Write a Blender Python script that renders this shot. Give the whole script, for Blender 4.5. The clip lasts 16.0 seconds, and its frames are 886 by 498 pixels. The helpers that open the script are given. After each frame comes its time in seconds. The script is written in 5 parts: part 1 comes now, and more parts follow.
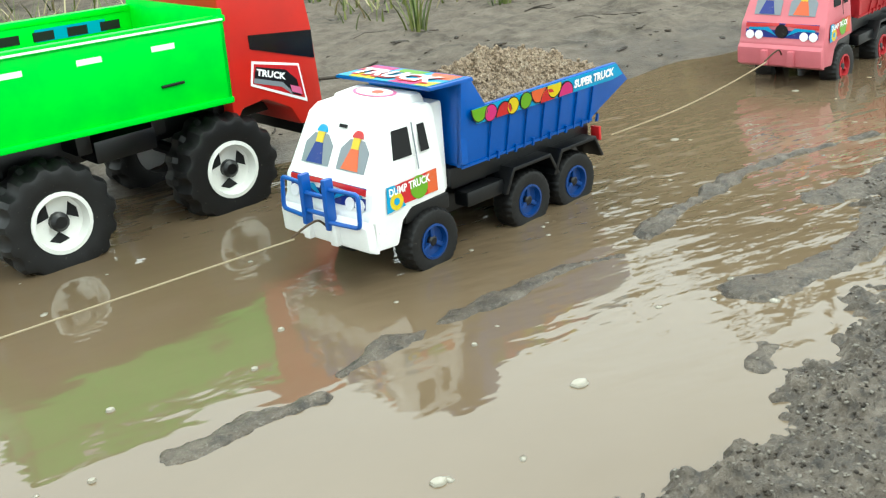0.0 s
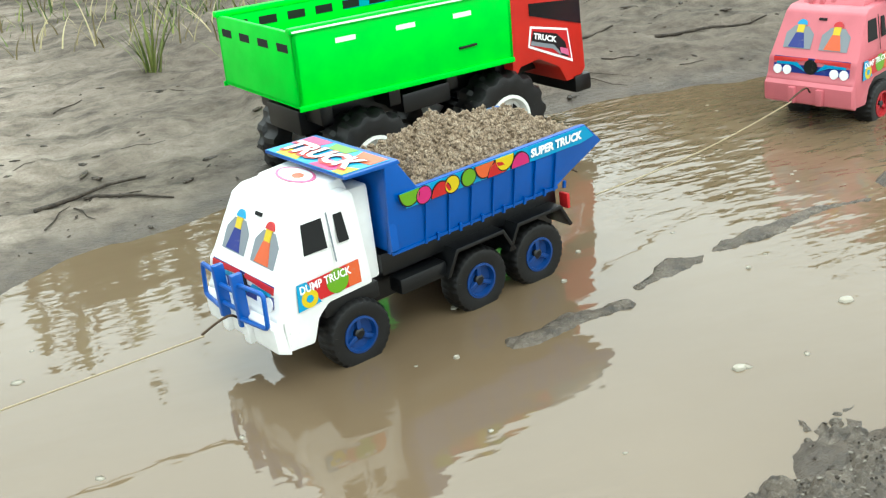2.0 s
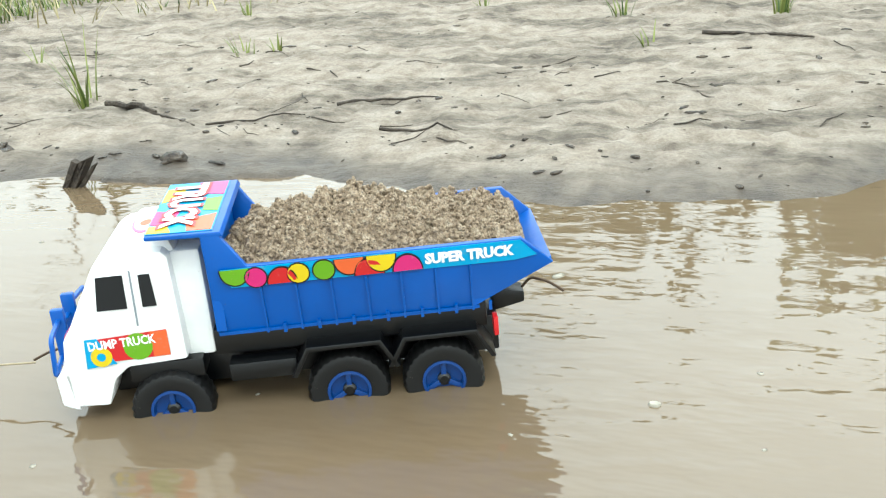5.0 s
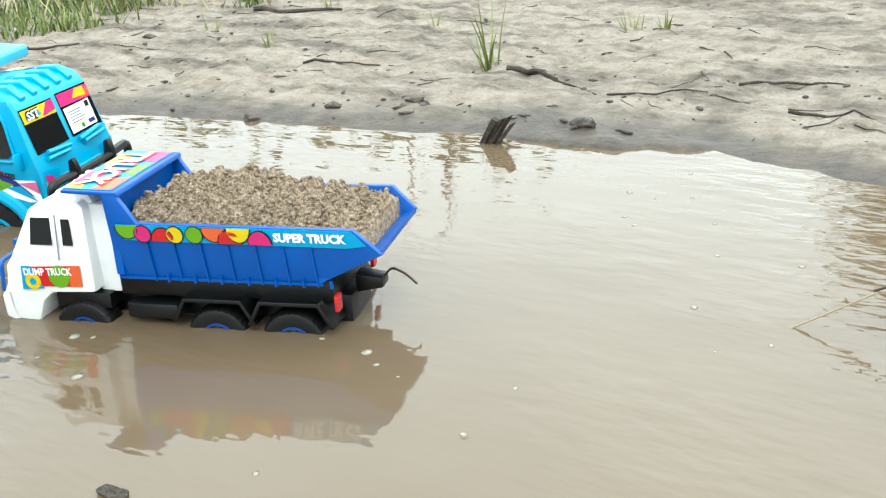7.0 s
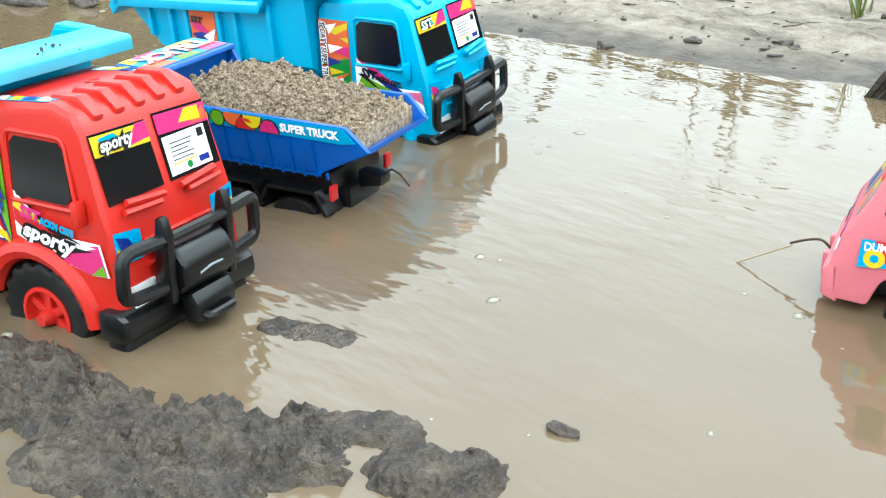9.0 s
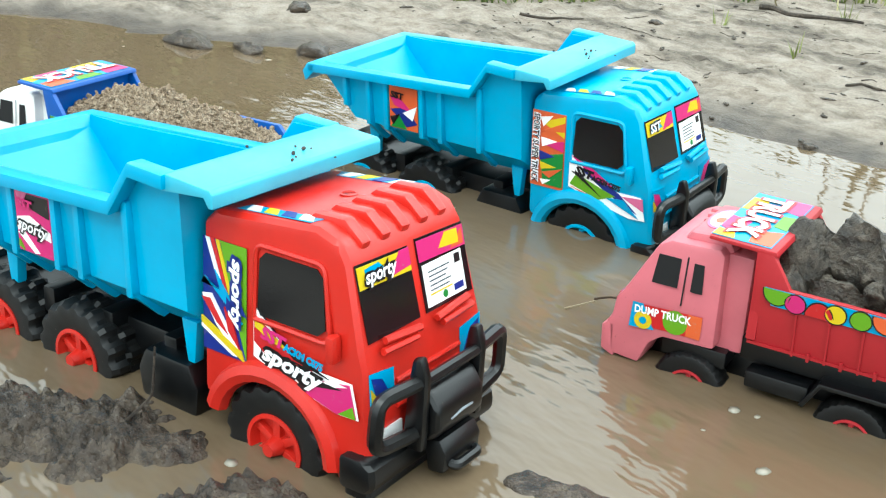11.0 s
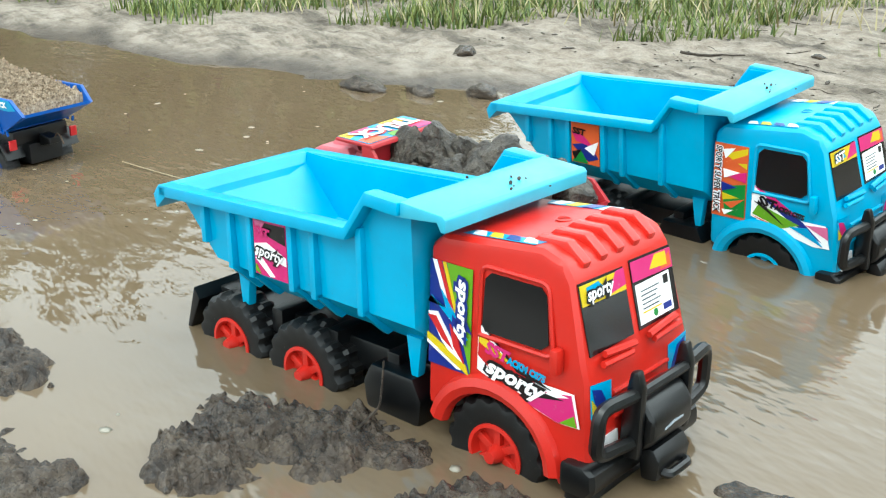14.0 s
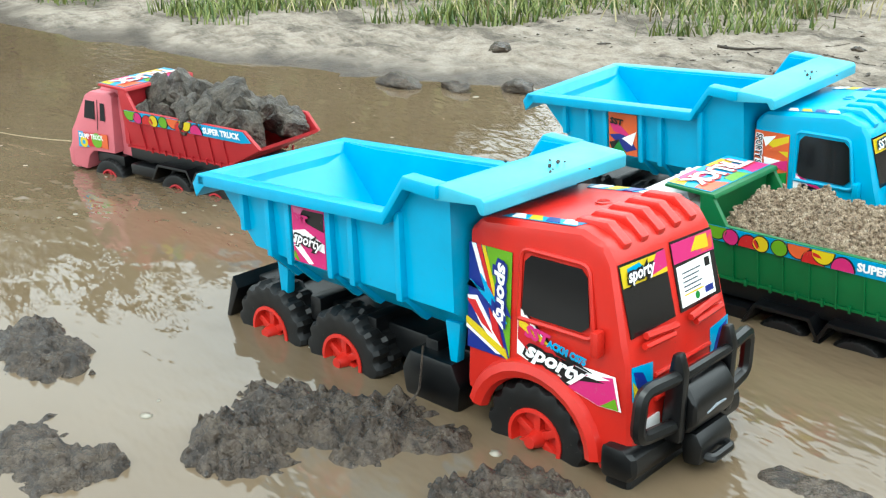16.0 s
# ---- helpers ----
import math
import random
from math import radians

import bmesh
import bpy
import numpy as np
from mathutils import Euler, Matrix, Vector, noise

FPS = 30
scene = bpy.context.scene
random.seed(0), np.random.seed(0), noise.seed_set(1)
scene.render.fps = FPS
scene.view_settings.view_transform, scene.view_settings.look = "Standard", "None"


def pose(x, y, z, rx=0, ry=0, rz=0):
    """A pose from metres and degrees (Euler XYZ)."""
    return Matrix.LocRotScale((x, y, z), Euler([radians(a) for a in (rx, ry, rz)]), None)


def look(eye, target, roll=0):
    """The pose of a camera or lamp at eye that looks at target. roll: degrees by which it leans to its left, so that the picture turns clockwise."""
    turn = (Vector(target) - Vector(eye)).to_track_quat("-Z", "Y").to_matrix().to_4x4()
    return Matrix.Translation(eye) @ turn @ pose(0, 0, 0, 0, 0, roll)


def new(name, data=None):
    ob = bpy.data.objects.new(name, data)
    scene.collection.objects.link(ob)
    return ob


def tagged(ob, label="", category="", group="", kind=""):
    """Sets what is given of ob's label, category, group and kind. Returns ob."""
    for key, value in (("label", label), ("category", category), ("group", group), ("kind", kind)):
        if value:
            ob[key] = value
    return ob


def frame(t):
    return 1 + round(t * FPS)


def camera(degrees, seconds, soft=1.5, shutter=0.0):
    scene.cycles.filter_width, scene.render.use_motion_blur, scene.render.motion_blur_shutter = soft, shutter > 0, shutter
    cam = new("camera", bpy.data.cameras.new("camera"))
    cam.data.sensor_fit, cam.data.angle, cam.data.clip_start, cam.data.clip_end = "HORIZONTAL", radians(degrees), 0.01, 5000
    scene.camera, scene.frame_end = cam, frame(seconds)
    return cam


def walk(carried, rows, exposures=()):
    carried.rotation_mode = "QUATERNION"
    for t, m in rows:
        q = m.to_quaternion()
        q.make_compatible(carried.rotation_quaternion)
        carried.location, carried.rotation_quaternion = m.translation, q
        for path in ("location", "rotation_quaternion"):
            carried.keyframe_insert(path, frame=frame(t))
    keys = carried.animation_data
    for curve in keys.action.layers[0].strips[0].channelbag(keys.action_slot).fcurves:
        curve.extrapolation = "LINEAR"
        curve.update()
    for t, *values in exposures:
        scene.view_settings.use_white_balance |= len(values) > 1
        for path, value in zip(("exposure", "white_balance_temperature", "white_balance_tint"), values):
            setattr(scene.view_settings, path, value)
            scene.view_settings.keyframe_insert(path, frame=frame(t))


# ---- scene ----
cam = camera(43.25, 16.0, 1.2)
EXPOSURE, SKY, SUN = 1.42, 0.135, 0.6
PATH = [
    (0, look((0.7986, 0.2779, 0.4175), (1.2498, 1.0917, 0.0513), -5.51)),
    (0.5, look((0.7755, 0.2547, 0.4352), (1.2363, 1.0668, 0.0772), -6.25)),
    (1, look((0.7181, 0.2070, 0.4385), (1.1771, 1.0150, 0.0691), -5.95)),
    (1.5, look((0.5734, 0.1685, 0.4806), (0.9883, 0.9963, 0.1029), -5.84)),
    (2, look((0.5864, 0.1617, 0.4814), (0.9093, 1.0261, 0.0960), -6.96)),
    (2.5, look((0.5910, 0.1795, 0.4001), (0.8403, 1.0799, 0.0435), -2.82)),
    (3, look((0.5172, 0.1996, 0.3422), (0.6291, 1.1410, 0.0239), -1.29)),
    (3.2, look((0.5393, 0.1881, 0.3137), (0.5881, 1.1325, -0.0115), -0.73)),
    (5.3, look((0.3902, 0.0787, 0.4431), (0.0765, 0.9573, 0.0830), -4.44)),
    (5.5, look((0.3808, 0.0688, 0.4422), (0.0423, 0.9376, 0.0808), -4.31)),
    (6, look((0.3449, 0.0390, 0.4390), (-0.0280, 0.8930, 0.0761), -4.04)),
    (6.5, look((0.3704, 0.0341, 0.4353), (-0.0310, 0.8764, 0.0757), -3.60)),
    (7, look((0.2813, -0.0207, 0.4434), (-0.2227, 0.7664, 0.0877), -3.42)),
    (7.5, look((0.2048, -0.0662, 0.4386), (-0.3865, 0.6603, 0.0886), -3.63)),
    (8, look((0.1753, -0.0942, 0.4383), (-0.4569, 0.5988, 0.0916), -3.64)),
    (8.5, look((0.1621, -0.1074, 0.4331), (-0.4939, 0.5619, 0.0843), -2.96)),
    (9, look((0.1028, -0.0941, 0.4403), (-0.5414, 0.5534, 0.0331), -1.05)),
    (9.5, look((0.0056, -0.1069, 0.5012), (-0.6370, 0.5156, 0.0545), -1.13)),
    (9.7, look((-0.0149, -0.1089, 0.5141), (-0.6660, 0.5122, 0.0778), -0.39)),
    (11.8, look((-0.1110, -0.1404, 0.4682), (-0.8224, 0.4538, 0.0930), 1.87)),
    (12, look((-0.1103, -0.1450, 0.4674), (-0.8269, 0.4441, 0.0940), 1.50)),
    (12.5, look((-0.0884, -0.1636, 0.4806), (-0.8220, 0.4072, 0.1118), 0.74)),
    (13, look((-0.0850, -0.2078, 0.4918), (-0.8394, 0.3403, 0.1307), 0.46)),
    (13.5, look((-0.0835, -0.2129, 0.5001), (-0.8525, 0.3192, 0.1458), 0.01)),
    (14, look((-0.0816, -0.2171, 0.4950), (-0.8592, 0.3036, 0.1424), -0.42)),
    (14.5, look((-0.0773, -0.2016, 0.4885), (-0.8599, 0.3116, 0.1360), -1.05)),
    (15, look((-0.0772, -0.1944, 0.4671), (-0.8611, 0.3154, 0.1127), -1.34)),
    (15.5, look((-0.0743, -0.1986, 0.4689), (-0.8614, 0.3070, 0.1154), -1.44)),
    (16, look((-0.0813, -0.2220, 0.4776), (-0.8769, 0.2738, 0.1295), -1.34)),
]
walk(cam, PATH, [(0.0, EXPOSURE, 6200, -5), (3.2, EXPOSURE - 0.02, 6150, -4), (5.3, EXPOSURE + 0.22, 6050, -3), (7.5, EXPOSURE + 0.14, 6050, -2), (9.0, EXPOSURE + 0.27, 5800, -3), (11.8, EXPOSURE + 0.03, 6000, -4), (16.0, EXPOSURE + 0.03, 6000, -3)])

# ---- world, sun ----
def nodes_of(tree):
    return tree.nodes, tree.links


world = bpy.data.worlds.new("overcast_sky")
scene.world = world
world.use_nodes = True
wn, wl = nodes_of(world.node_tree)
sky = wn.new("ShaderNodeTexSky")
sky.sky_type, sky.sun_disc = "NISHITA", False
sky.sun_elevation, sky.sun_rotation = radians(58), radians(20)
sky.air_density, sky.dust_density = 1.0, 4.0
pale = wn.new("ShaderNodeHueSaturation")
pale.inputs["Saturation"].default_value = 0.12
cloud = wn.new("ShaderNodeMix")
cloud.data_type = "RGBA"
cloud.inputs["Factor"].default_value = 0.6
cloud.inputs["B"].default_value = (7.6, 7.75, 7.9, 1)
wl.new(sky.outputs["Color"], pale.inputs["Color"])
wl.new(pale.outputs["Color"], cloud.inputs["A"])
wl.new(cloud.outputs["Result"], wn["Background"].inputs["Color"])
wn["Background"].inputs["Strength"].default_value = SKY
sun = new("sun", bpy.data.lights.new("sun", "SUN"))
sun.data.energy, sun.data.angle, sun.data.color = SUN, radians(25), (1.0, 0.97, 0.92)
sun.matrix_world = look((1.5, -2.0, 4.0), (0, 0.6, 0))


# ---- materials ----
def rgb(r, g, b):
    """sRGB bytes to linear."""
    return tuple(((c / 255 + 0.055) / 1.055) ** 2.4 if c > 10 else c / 255 / 12.92 for c in (r, g, b)) + (1,)


def dim(col, k):
    return tuple(v * k for v in col[:3]) + (1,)


def base(name, rough=0.5, metal=0.0, spec=0.5):
    m = bpy.data.materials.new(name)
    m.use_nodes = True
    n, l = nodes_of(m.node_tree)
    p = n["Principled BSDF"]
    p.inputs["Roughness"].default_value, p.inputs["Metallic"].default_value = rough, metal
    p.inputs["Specular IOR Level"].default_value = spec
    return m, n, l, p


def noise_tex(n, l, scale, detail=6, rough=0.55, coord="Object"):
    tc = n.new("ShaderNodeTexCoord") if "tc" not in n else n["tc"]
    tc.name = "tc"
    t = n.new("ShaderNodeTexNoise")
    t.inputs["Scale"].default_value, t.inputs["Detail"].default_value = scale, detail
    t.inputs["Roughness"].default_value = rough
    l.new(tc.outputs[coord], t.inputs["Vector"])
    return t


def ramp(n, l, src, stops):
    r = n.new("ShaderNodeValToRGB")
    while len(r.color_ramp.elements) < len(stops):
        r.color_ramp.elements.new(0.5)
    for e, (pos, col) in zip(r.color_ramp.elements, stops):
        e.position, e.color = pos, col
    l.new(src, r.inputs["Fac"])
    return r


def mixed(n, l, fac, a, b):
    m = n.new("ShaderNodeMix")
    m.data_type = "RGBA"
    for key, v in (("Factor", fac), ("A", a), ("B", b)):
        if isinstance(v, (float, tuple)):
            m.inputs[key].default_value = v
        else:
            l.new(v, m.inputs[key])
    return m.outputs["Result"]


def bumped(n, l, p, src, strength, dist):
    b = n.new("ShaderNodeBump")
    b.inputs["Strength"].default_value, b.inputs["Distance"].default_value = strength, dist
    l.new(src, b.inputs["Height"])
    if p.inputs["Normal"].links:
        l.new(p.inputs["Normal"].links[0].from_socket, b.inputs["Normal"])
    l.new(b.outputs["Normal"], p.inputs["Normal"])


def plastic(name, col, rough=0.38, dirt=0.5, dirt_col=(105, 88, 66)):
    """Moulded plastic, scuffed, with dried mud specks."""
    if min(col[:3]) < 0.6:
        col = dim(col, 0.66)
    m, n, l, p = base(name, rough)
    big = noise_tex(n, l, 22, 5)
    fine = noise_tex(n, l, 260, 4, 0.7)
    c = tuple(v * 0.86 for v in col[:3]) + (1,)
    body = mixed(n, l, ramp(n, l, big.outputs["Fac"], [(0.35, (0, 0, 0, 1)), (0.7, (1, 1, 1, 1))]).outputs["Color"], col, c)
    specks = ramp(n, l, fine.outputs["Fac"], [(0.66, (0, 0, 0, 1)), (0.74, (dirt, dirt, dirt, 1))])
    l.new(mixed(n, l, specks.outputs["Color"], body, dim(rgb(*dirt_col), 0.5)), p.inputs["Base Color"])
    r = n.new("ShaderNodeMapRange")
    r.inputs["To Min"].default_value, r.inputs["To Max"].default_value = rough - 0.08, rough + 0.2
    l.new(big.outputs["Fac"], r.inputs["Value"])
    l.new(r.outputs["Result"], p.inputs["Roughness"])
    bumped(n, l, p, fine.outputs["Fac"], 0.12, 0.0006)
    return m


def sticker(name, *col, rough=0.3):
    m, n, l, p = base(name, rough)
    t = noise_tex(n, l, 180, 4, 0.7)
    c = rgb(*col) if min(col) > 200 else dim(rgb(*col), 0.66)
    worn = ramp(n, l, t.outputs["Fac"], [(0.62, (0, 0, 0, 1)), (0.78, (0.55, 0.55, 0.55, 1))])
    l.new(mixed(n, l, worn.outputs["Color"], c, rgb(150, 140, 125)), p.inputs["Base Color"])
    return m


WHITE = plastic("white_plastic", rgb(236, 236, 234), 0.36, 0.35)
BLUE = plastic("blue_plastic", rgb(4, 98, 200), 0.30, 0.35)
# darker copy of the blue plastic: shade and wetness at the wheels put into colour
RIMBLUE_SHADED = plastic("shaded_wet_blue_rim", rgb(6, 66, 140), 0.36, 0.4)
PINK = plastic("pink_plastic", rgb(238, 128, 140), 0.4, 0.35)
CRIMSON = plastic("crimson_plastic", rgb(205, 42, 52), 0.4, 0.35)
LEAFGREEN = plastic("leaf_green_plastic", rgb(22, 122, 62), 0.38, 0.35)
NEON = plastic("neon_green_plastic", rgb(24, 255, 30), 0.4, 0.1)
RED = plastic("red_plastic", rgb(232, 44, 32), 0.27, 0.45)
SKYBLUE = plastic("sky_blue_plastic", rgb(44, 196, 248), 0.30, 0.5, (90, 66, 52))
CYAN = plastic("cyan_plastic", rgb(92, 216, 248), 0.30, 0.3)
BLACK = plastic("black_plastic", rgb(6, 8, 11), 0.30, 0.45, (126, 120, 108))
TYRE = plastic("black_tyre_plastic", rgb(8, 8, 9), 0.45, 0.75, (150, 140, 124))
RIMWHITE = plastic("white_rim_plastic", rgb(228, 228, 222), 0.4, 0.6, (110, 92, 70))
GLASS = base("dark_window_sticker", 0.16)[0]
GLASS.node_tree.nodes["Principled BSDF"].inputs["Base Color"].default_value = rgb(18, 18, 20)
# near-black for flat plates: painted shade of window openings, slots and grooves
RECESS_SHADE = base("recess_shade", 0.9)[0]
RECESS_SHADE.node_tree.nodes["Principled BSDF"].inputs["Base Color"].default_value = rgb(16, 16, 17)
INK = {k: sticker("sticker_" + k, *v) for k, v in dict(
    white=(240, 240, 240), yellow=(248, 218, 30), magenta=(232, 44, 132), orange=(246, 110, 56), lime=(122, 184, 32),
    cyan=(34, 176, 232), red=(222, 38, 44), navy=(26, 50, 150), black=(20, 20, 24), green=(40, 150, 60), grey=(150, 158, 166),
    pinkish=(240, 120, 170), steel=(70, 84, 96)).items()}


def mud_material():
    """Wet grey-brown mud near the water, pale dry sand higher up and farther back."""
    m, n, l, p = base("muddy_sand", 0.8)
    big, mid, fine = noise_tex(n, l, 3.2, 6), noise_tex(n, l, 26, 7, 0.62), noise_tex(n, l, 210, 5, 0.7)
    patch = noise_tex(n, l, 6.0, 9, 0.70)
    drift = n.new("ShaderNodeMapping")
    drift.inputs["Scale"].default_value = (0.55, 1.9, 1)
    drift.inputs["Rotation"].default_value = (0, 0, radians(-10))
    l.new(n["tc"].outputs["Object"], drift.inputs["Vector"])
    l.new(drift.outputs["Vector"], patch.inputs["Vector"])
    geo = n.new("ShaderNodeNewGeometry")
    sep = n.new("ShaderNodeSeparateXYZ")
    l.new(geo.outputs["Position"], sep.inputs["Vector"])
    sand = ramp(n, l, mid.outputs["Fac"], [(0.3, rgb(119, 107, 94)), (0.5, rgb(150, 139, 126)), (0.75, rgb(167, 158, 147))])
    litter = ramp(n, l, patch.outputs["Fac"], [(0.46, (0, 0, 0, 1)), (0.54, (0.5, 0.5, 0.5, 1)), (0.61, (1, 1, 1, 1))])
    dark = ramp(n, l, mid.outputs["Fac"], [(0.35, rgb(44, 38, 31)), (0.65, rgb(96, 87, 75))])
    sandy = mixed(n, l, litter.outputs["Color"], sand.outputs["Color"], mixed(n, l, 0.8, sand.outputs["Color"], dark.outputs["Color"]))
    grain = ramp(n, l, fine.outputs["Fac"], [(0.3, (0.72, 0.70, 0.68, 1)), (0.7, (1.1, 1.1, 1.1, 1))])
    mul = n.new("ShaderNodeMix")
    mul.data_type, mul.blend_type = "RGBA", "MULTIPLY"
    mul.inputs["Factor"].default_value = 1.0
    l.new(sandy, mul.inputs["A"])
    l.new(grain.outputs["Color"], mul.inputs["B"])
    wetmud = ramp(n, l, mid.outputs["Fac"], [(0.3, rgb(54, 46, 38)), (0.55, rgb(83, 73, 62)), (0.8, rgb(104, 93, 81))])
    # how high above the water, broken by noise, and which bank
    add = n.new("ShaderNodeMath")
    add.operation = "MULTIPLY_ADD"
    l.new(big.outputs["Fac"], add.inputs[0])
    add.inputs[1].default_value = 0.05
    l.new(sep.outputs["Z"], add.inputs[2])
    high = n.new("ShaderNodeMapRange")
    high.inputs["From Min"].default_value, high.inputs["From Max"].default_value = 0.030, 0.046
    l.new(add.outputs["Value"], high.inputs["Value"])
    far = n.new("ShaderNodeMapRange")
    far.inputs["From Min"].default_value, far.inputs["From Max"].default_value = 0.86, 0.96
    line = n.new("ShaderNodeMath")
    line.operation = "MULTIPLY_ADD"
    l.new(sep.outputs["X"], line.inputs[0])
    line.inputs[1].default_value = -0.236
    l.new(sep.outputs["Y"], line.inputs[2])
    l.new(line.outputs["Value"], far.inputs["Value"])
    both = n.new("ShaderNodeMath")
    both.operation = "MULTIPLY"
    l.new(high.outputs["Result"], both.inputs[0])
    l.new(far.outputs["Result"], both.inputs[1])
    shift = n.new("ShaderNodeMath")
    shift.operation = "MULTIPLY_ADD"
    l.new(big.outputs["Fac"], shift.inputs[0])
    shift.inputs[1].default_value = 1.1
    l.new(sep.outputs["X"], shift.inputs[2])
    damp = n.new("ShaderNodeMapRange")
    damp.inputs["From Min"].default_value, damp.inputs["From Max"].default_value = 0.95, 1.5
    damp.inputs["To Max"].default_value = 0.75
    l.new(shift.outputs["Value"], damp.inputs["Value"])
    soil = mixed(n, l, damp.outputs["Result"], mul.outputs["Result"], mixed(n, l, litter.outputs["Color"], wetmud.outputs["Color"], dark.outputs["Color"]))
    l.new(mixed(n, l, both.outputs["Value"], wetmud.outputs["Color"], soil), p.inputs["Base Color"])
    r = n.new("ShaderNodeMapRange")
    r.inputs["To Min"].default_value, r.inputs["To Max"].default_value = 0.42, 0.9
    l.new(both.outputs["Value"], r.inputs["Value"])
    l.new(r.outputs["Result"], p.inputs["Roughness"])
    bumped(n, l, p, mid.outputs["Fac"], 0.6, 0.014)
    bumped(n, l, p, patch.outputs["Fac"], 0.6, 0.03)
    bumped(n, l, p, fine.outputs["Fac"], 0.7, 0.003)
    return m


def clod_material(name, a, b, c, rough=0.45, scale=45, k=0.42, relief=0.006, speck=0.70, pit_shade=0.35, wet_film=0.0):
    m, n, l, p = base(name, rough)
    mid, fine, knots = noise_tex(n, l, scale, 8, 0.68), noise_tex(n, l, 420, 4, 0.7), noise_tex(n, l, scale * 3.1, 6, 0.6)
    col = ramp(n, l, mid.outputs["Fac"], [(0.32, dim(rgb(*a), k)), (0.5, dim(rgb(*b), k)), (0.7, dim(rgb(*c), k))])
    grit = ramp(n, l, fine.outputs["Fac"], [(speck - 0.05, (0, 0, 0, 1)), (speck + 0.03, (0.7, 0.7, 0.7, 1))])
    # crevice shade painted into the colour: darker where the knots bump lies low
    dark = ramp(n, l, knots.outputs["Fac"], [(0.34, (pit_shade, pit_shade * 0.95, pit_shade * 0.92, 1)), (0.5, (1, 1, 1, 1))])
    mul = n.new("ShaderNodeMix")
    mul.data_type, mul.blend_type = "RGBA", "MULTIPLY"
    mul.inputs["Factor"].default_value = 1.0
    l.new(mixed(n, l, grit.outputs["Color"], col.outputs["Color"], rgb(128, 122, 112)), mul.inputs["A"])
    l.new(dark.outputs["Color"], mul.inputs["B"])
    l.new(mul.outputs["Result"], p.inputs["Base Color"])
    wet = n.new("ShaderNodeMapRange")
    wet.inputs["To Min"].default_value, wet.inputs["To Max"].default_value = max(0.08, rough - 0.2), rough + 0.15
    l.new(knots.outputs["Fac"], wet.inputs["Value"])
    l.new(wet.outputs["Result"], p.inputs["Roughness"])
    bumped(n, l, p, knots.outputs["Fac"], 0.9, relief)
    bumped(n, l, p, fine.outputs["Fac"], 0.7, 0.0015)
    p.inputs["Coat Weight"].default_value, p.inputs["Coat Roughness"].default_value = wet_film, 0.10
    l.new(p.inputs["Normal"].links[0].from_socket, p.inputs["Coat Normal"])
    return m


def water_material():
    m, n, l, p = base("muddy_water", 0.03)
    p.inputs["IOR"].default_value = 1.55
    p.inputs["Specular IOR Level"].default_value = 0.5
    silt = noise_tex(n, l, 2.4, 5)
    col = ramp(n, l, silt.outputs["Fac"], [(0.3, rgb(98, 83, 64)), (0.7, rgb(108, 93, 74))])
    l.new(col.outputs["Color"], p.inputs["Base Color"])
    tc = n["tc"]
    mp = n.new("ShaderNodeMapping")
    mp.inputs["Scale"].default_value = (0.7, 1.6, 1)
    mp.inputs["Rotation"].default_value = (0, 0, radians(18))
    l.new(tc.outputs["Object"], mp.inputs["Vector"])
    swell, ripple, calm = noise_tex(n, l, 9, 3, 0.5), noise_tex(n, l, 27, 2, 0.45), noise_tex(n, l, 1.3, 3, 0.5)
    for t in (swell, ripple):
        l.new(mp.outputs["Vector"], t.inputs["Vector"])
    where = ramp(n, l, calm.outputs["Fac"], [(0.46, (0.10, 0.10, 0.10, 1)), (0.60, (1, 1, 1, 1))])
    h = n.new("ShaderNodeMath")
    h.operation = "MULTIPLY"
    l.new(ripple.outputs["Fac"], h.inputs[0])
    l.new(where.outputs["Color"], h.inputs[1])
    bumped(n, l, p, h.outputs["Value"], 0.42, 0.007)
    bumped(n, l, p, swell.outputs["Fac"], 0.09, 0.016)
    return m


def leaf_material(name, a, b, rough=0.6):
    m, n, l, p = base(name, rough)
    info = n.new("ShaderNodeNewGeometry")
    col = ramp(n, l, info.outputs["Random Per Island"], [(0.0, dim(rgb(*a), 0.7)), (1.0, dim(rgb(*b), 0.7))])
    l.new(col.outputs["Color"], p.inputs["Base Color"])
    return m


MUD = mud_material()
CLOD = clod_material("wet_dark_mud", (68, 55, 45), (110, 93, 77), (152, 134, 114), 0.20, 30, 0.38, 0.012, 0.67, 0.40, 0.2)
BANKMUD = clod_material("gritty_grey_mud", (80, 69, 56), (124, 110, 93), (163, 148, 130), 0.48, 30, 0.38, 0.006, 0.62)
ROCK = clod_material("wet_dark_rock", (50, 43, 36), (98, 88, 76), (152, 140, 124), 0.36, 55, 0.5, 0.008, 0.66, 0.35, 0.1)
SAND = clod_material("damp_sand", (112, 92, 72), (190, 166, 138), (232, 214, 188), 0.85, 170, 0.82, 0.006, 0.62)
WATER = water_material()
GRASS = leaf_material("grass_green", (62, 92, 30), (146, 154, 78))
STRAW = leaf_material("dry_straw", (150, 136, 92), (196, 184, 140))
BUSH = leaf_material("bush_leaves", (66, 82, 34), (120, 122, 64))
BARK = clod_material("weathered_wood", (58, 48, 40), (98, 84, 70), (132, 118, 102), 0.8, 70)
TWINE = base("pale_twine", 0.8)[0]
TWINE.node_tree.nodes["Principled BSDF"].inputs["Base Color"].default_value = rgb(150, 136, 110)
WIRE = base("rusty_wire", 0.6, 0.6)[0]
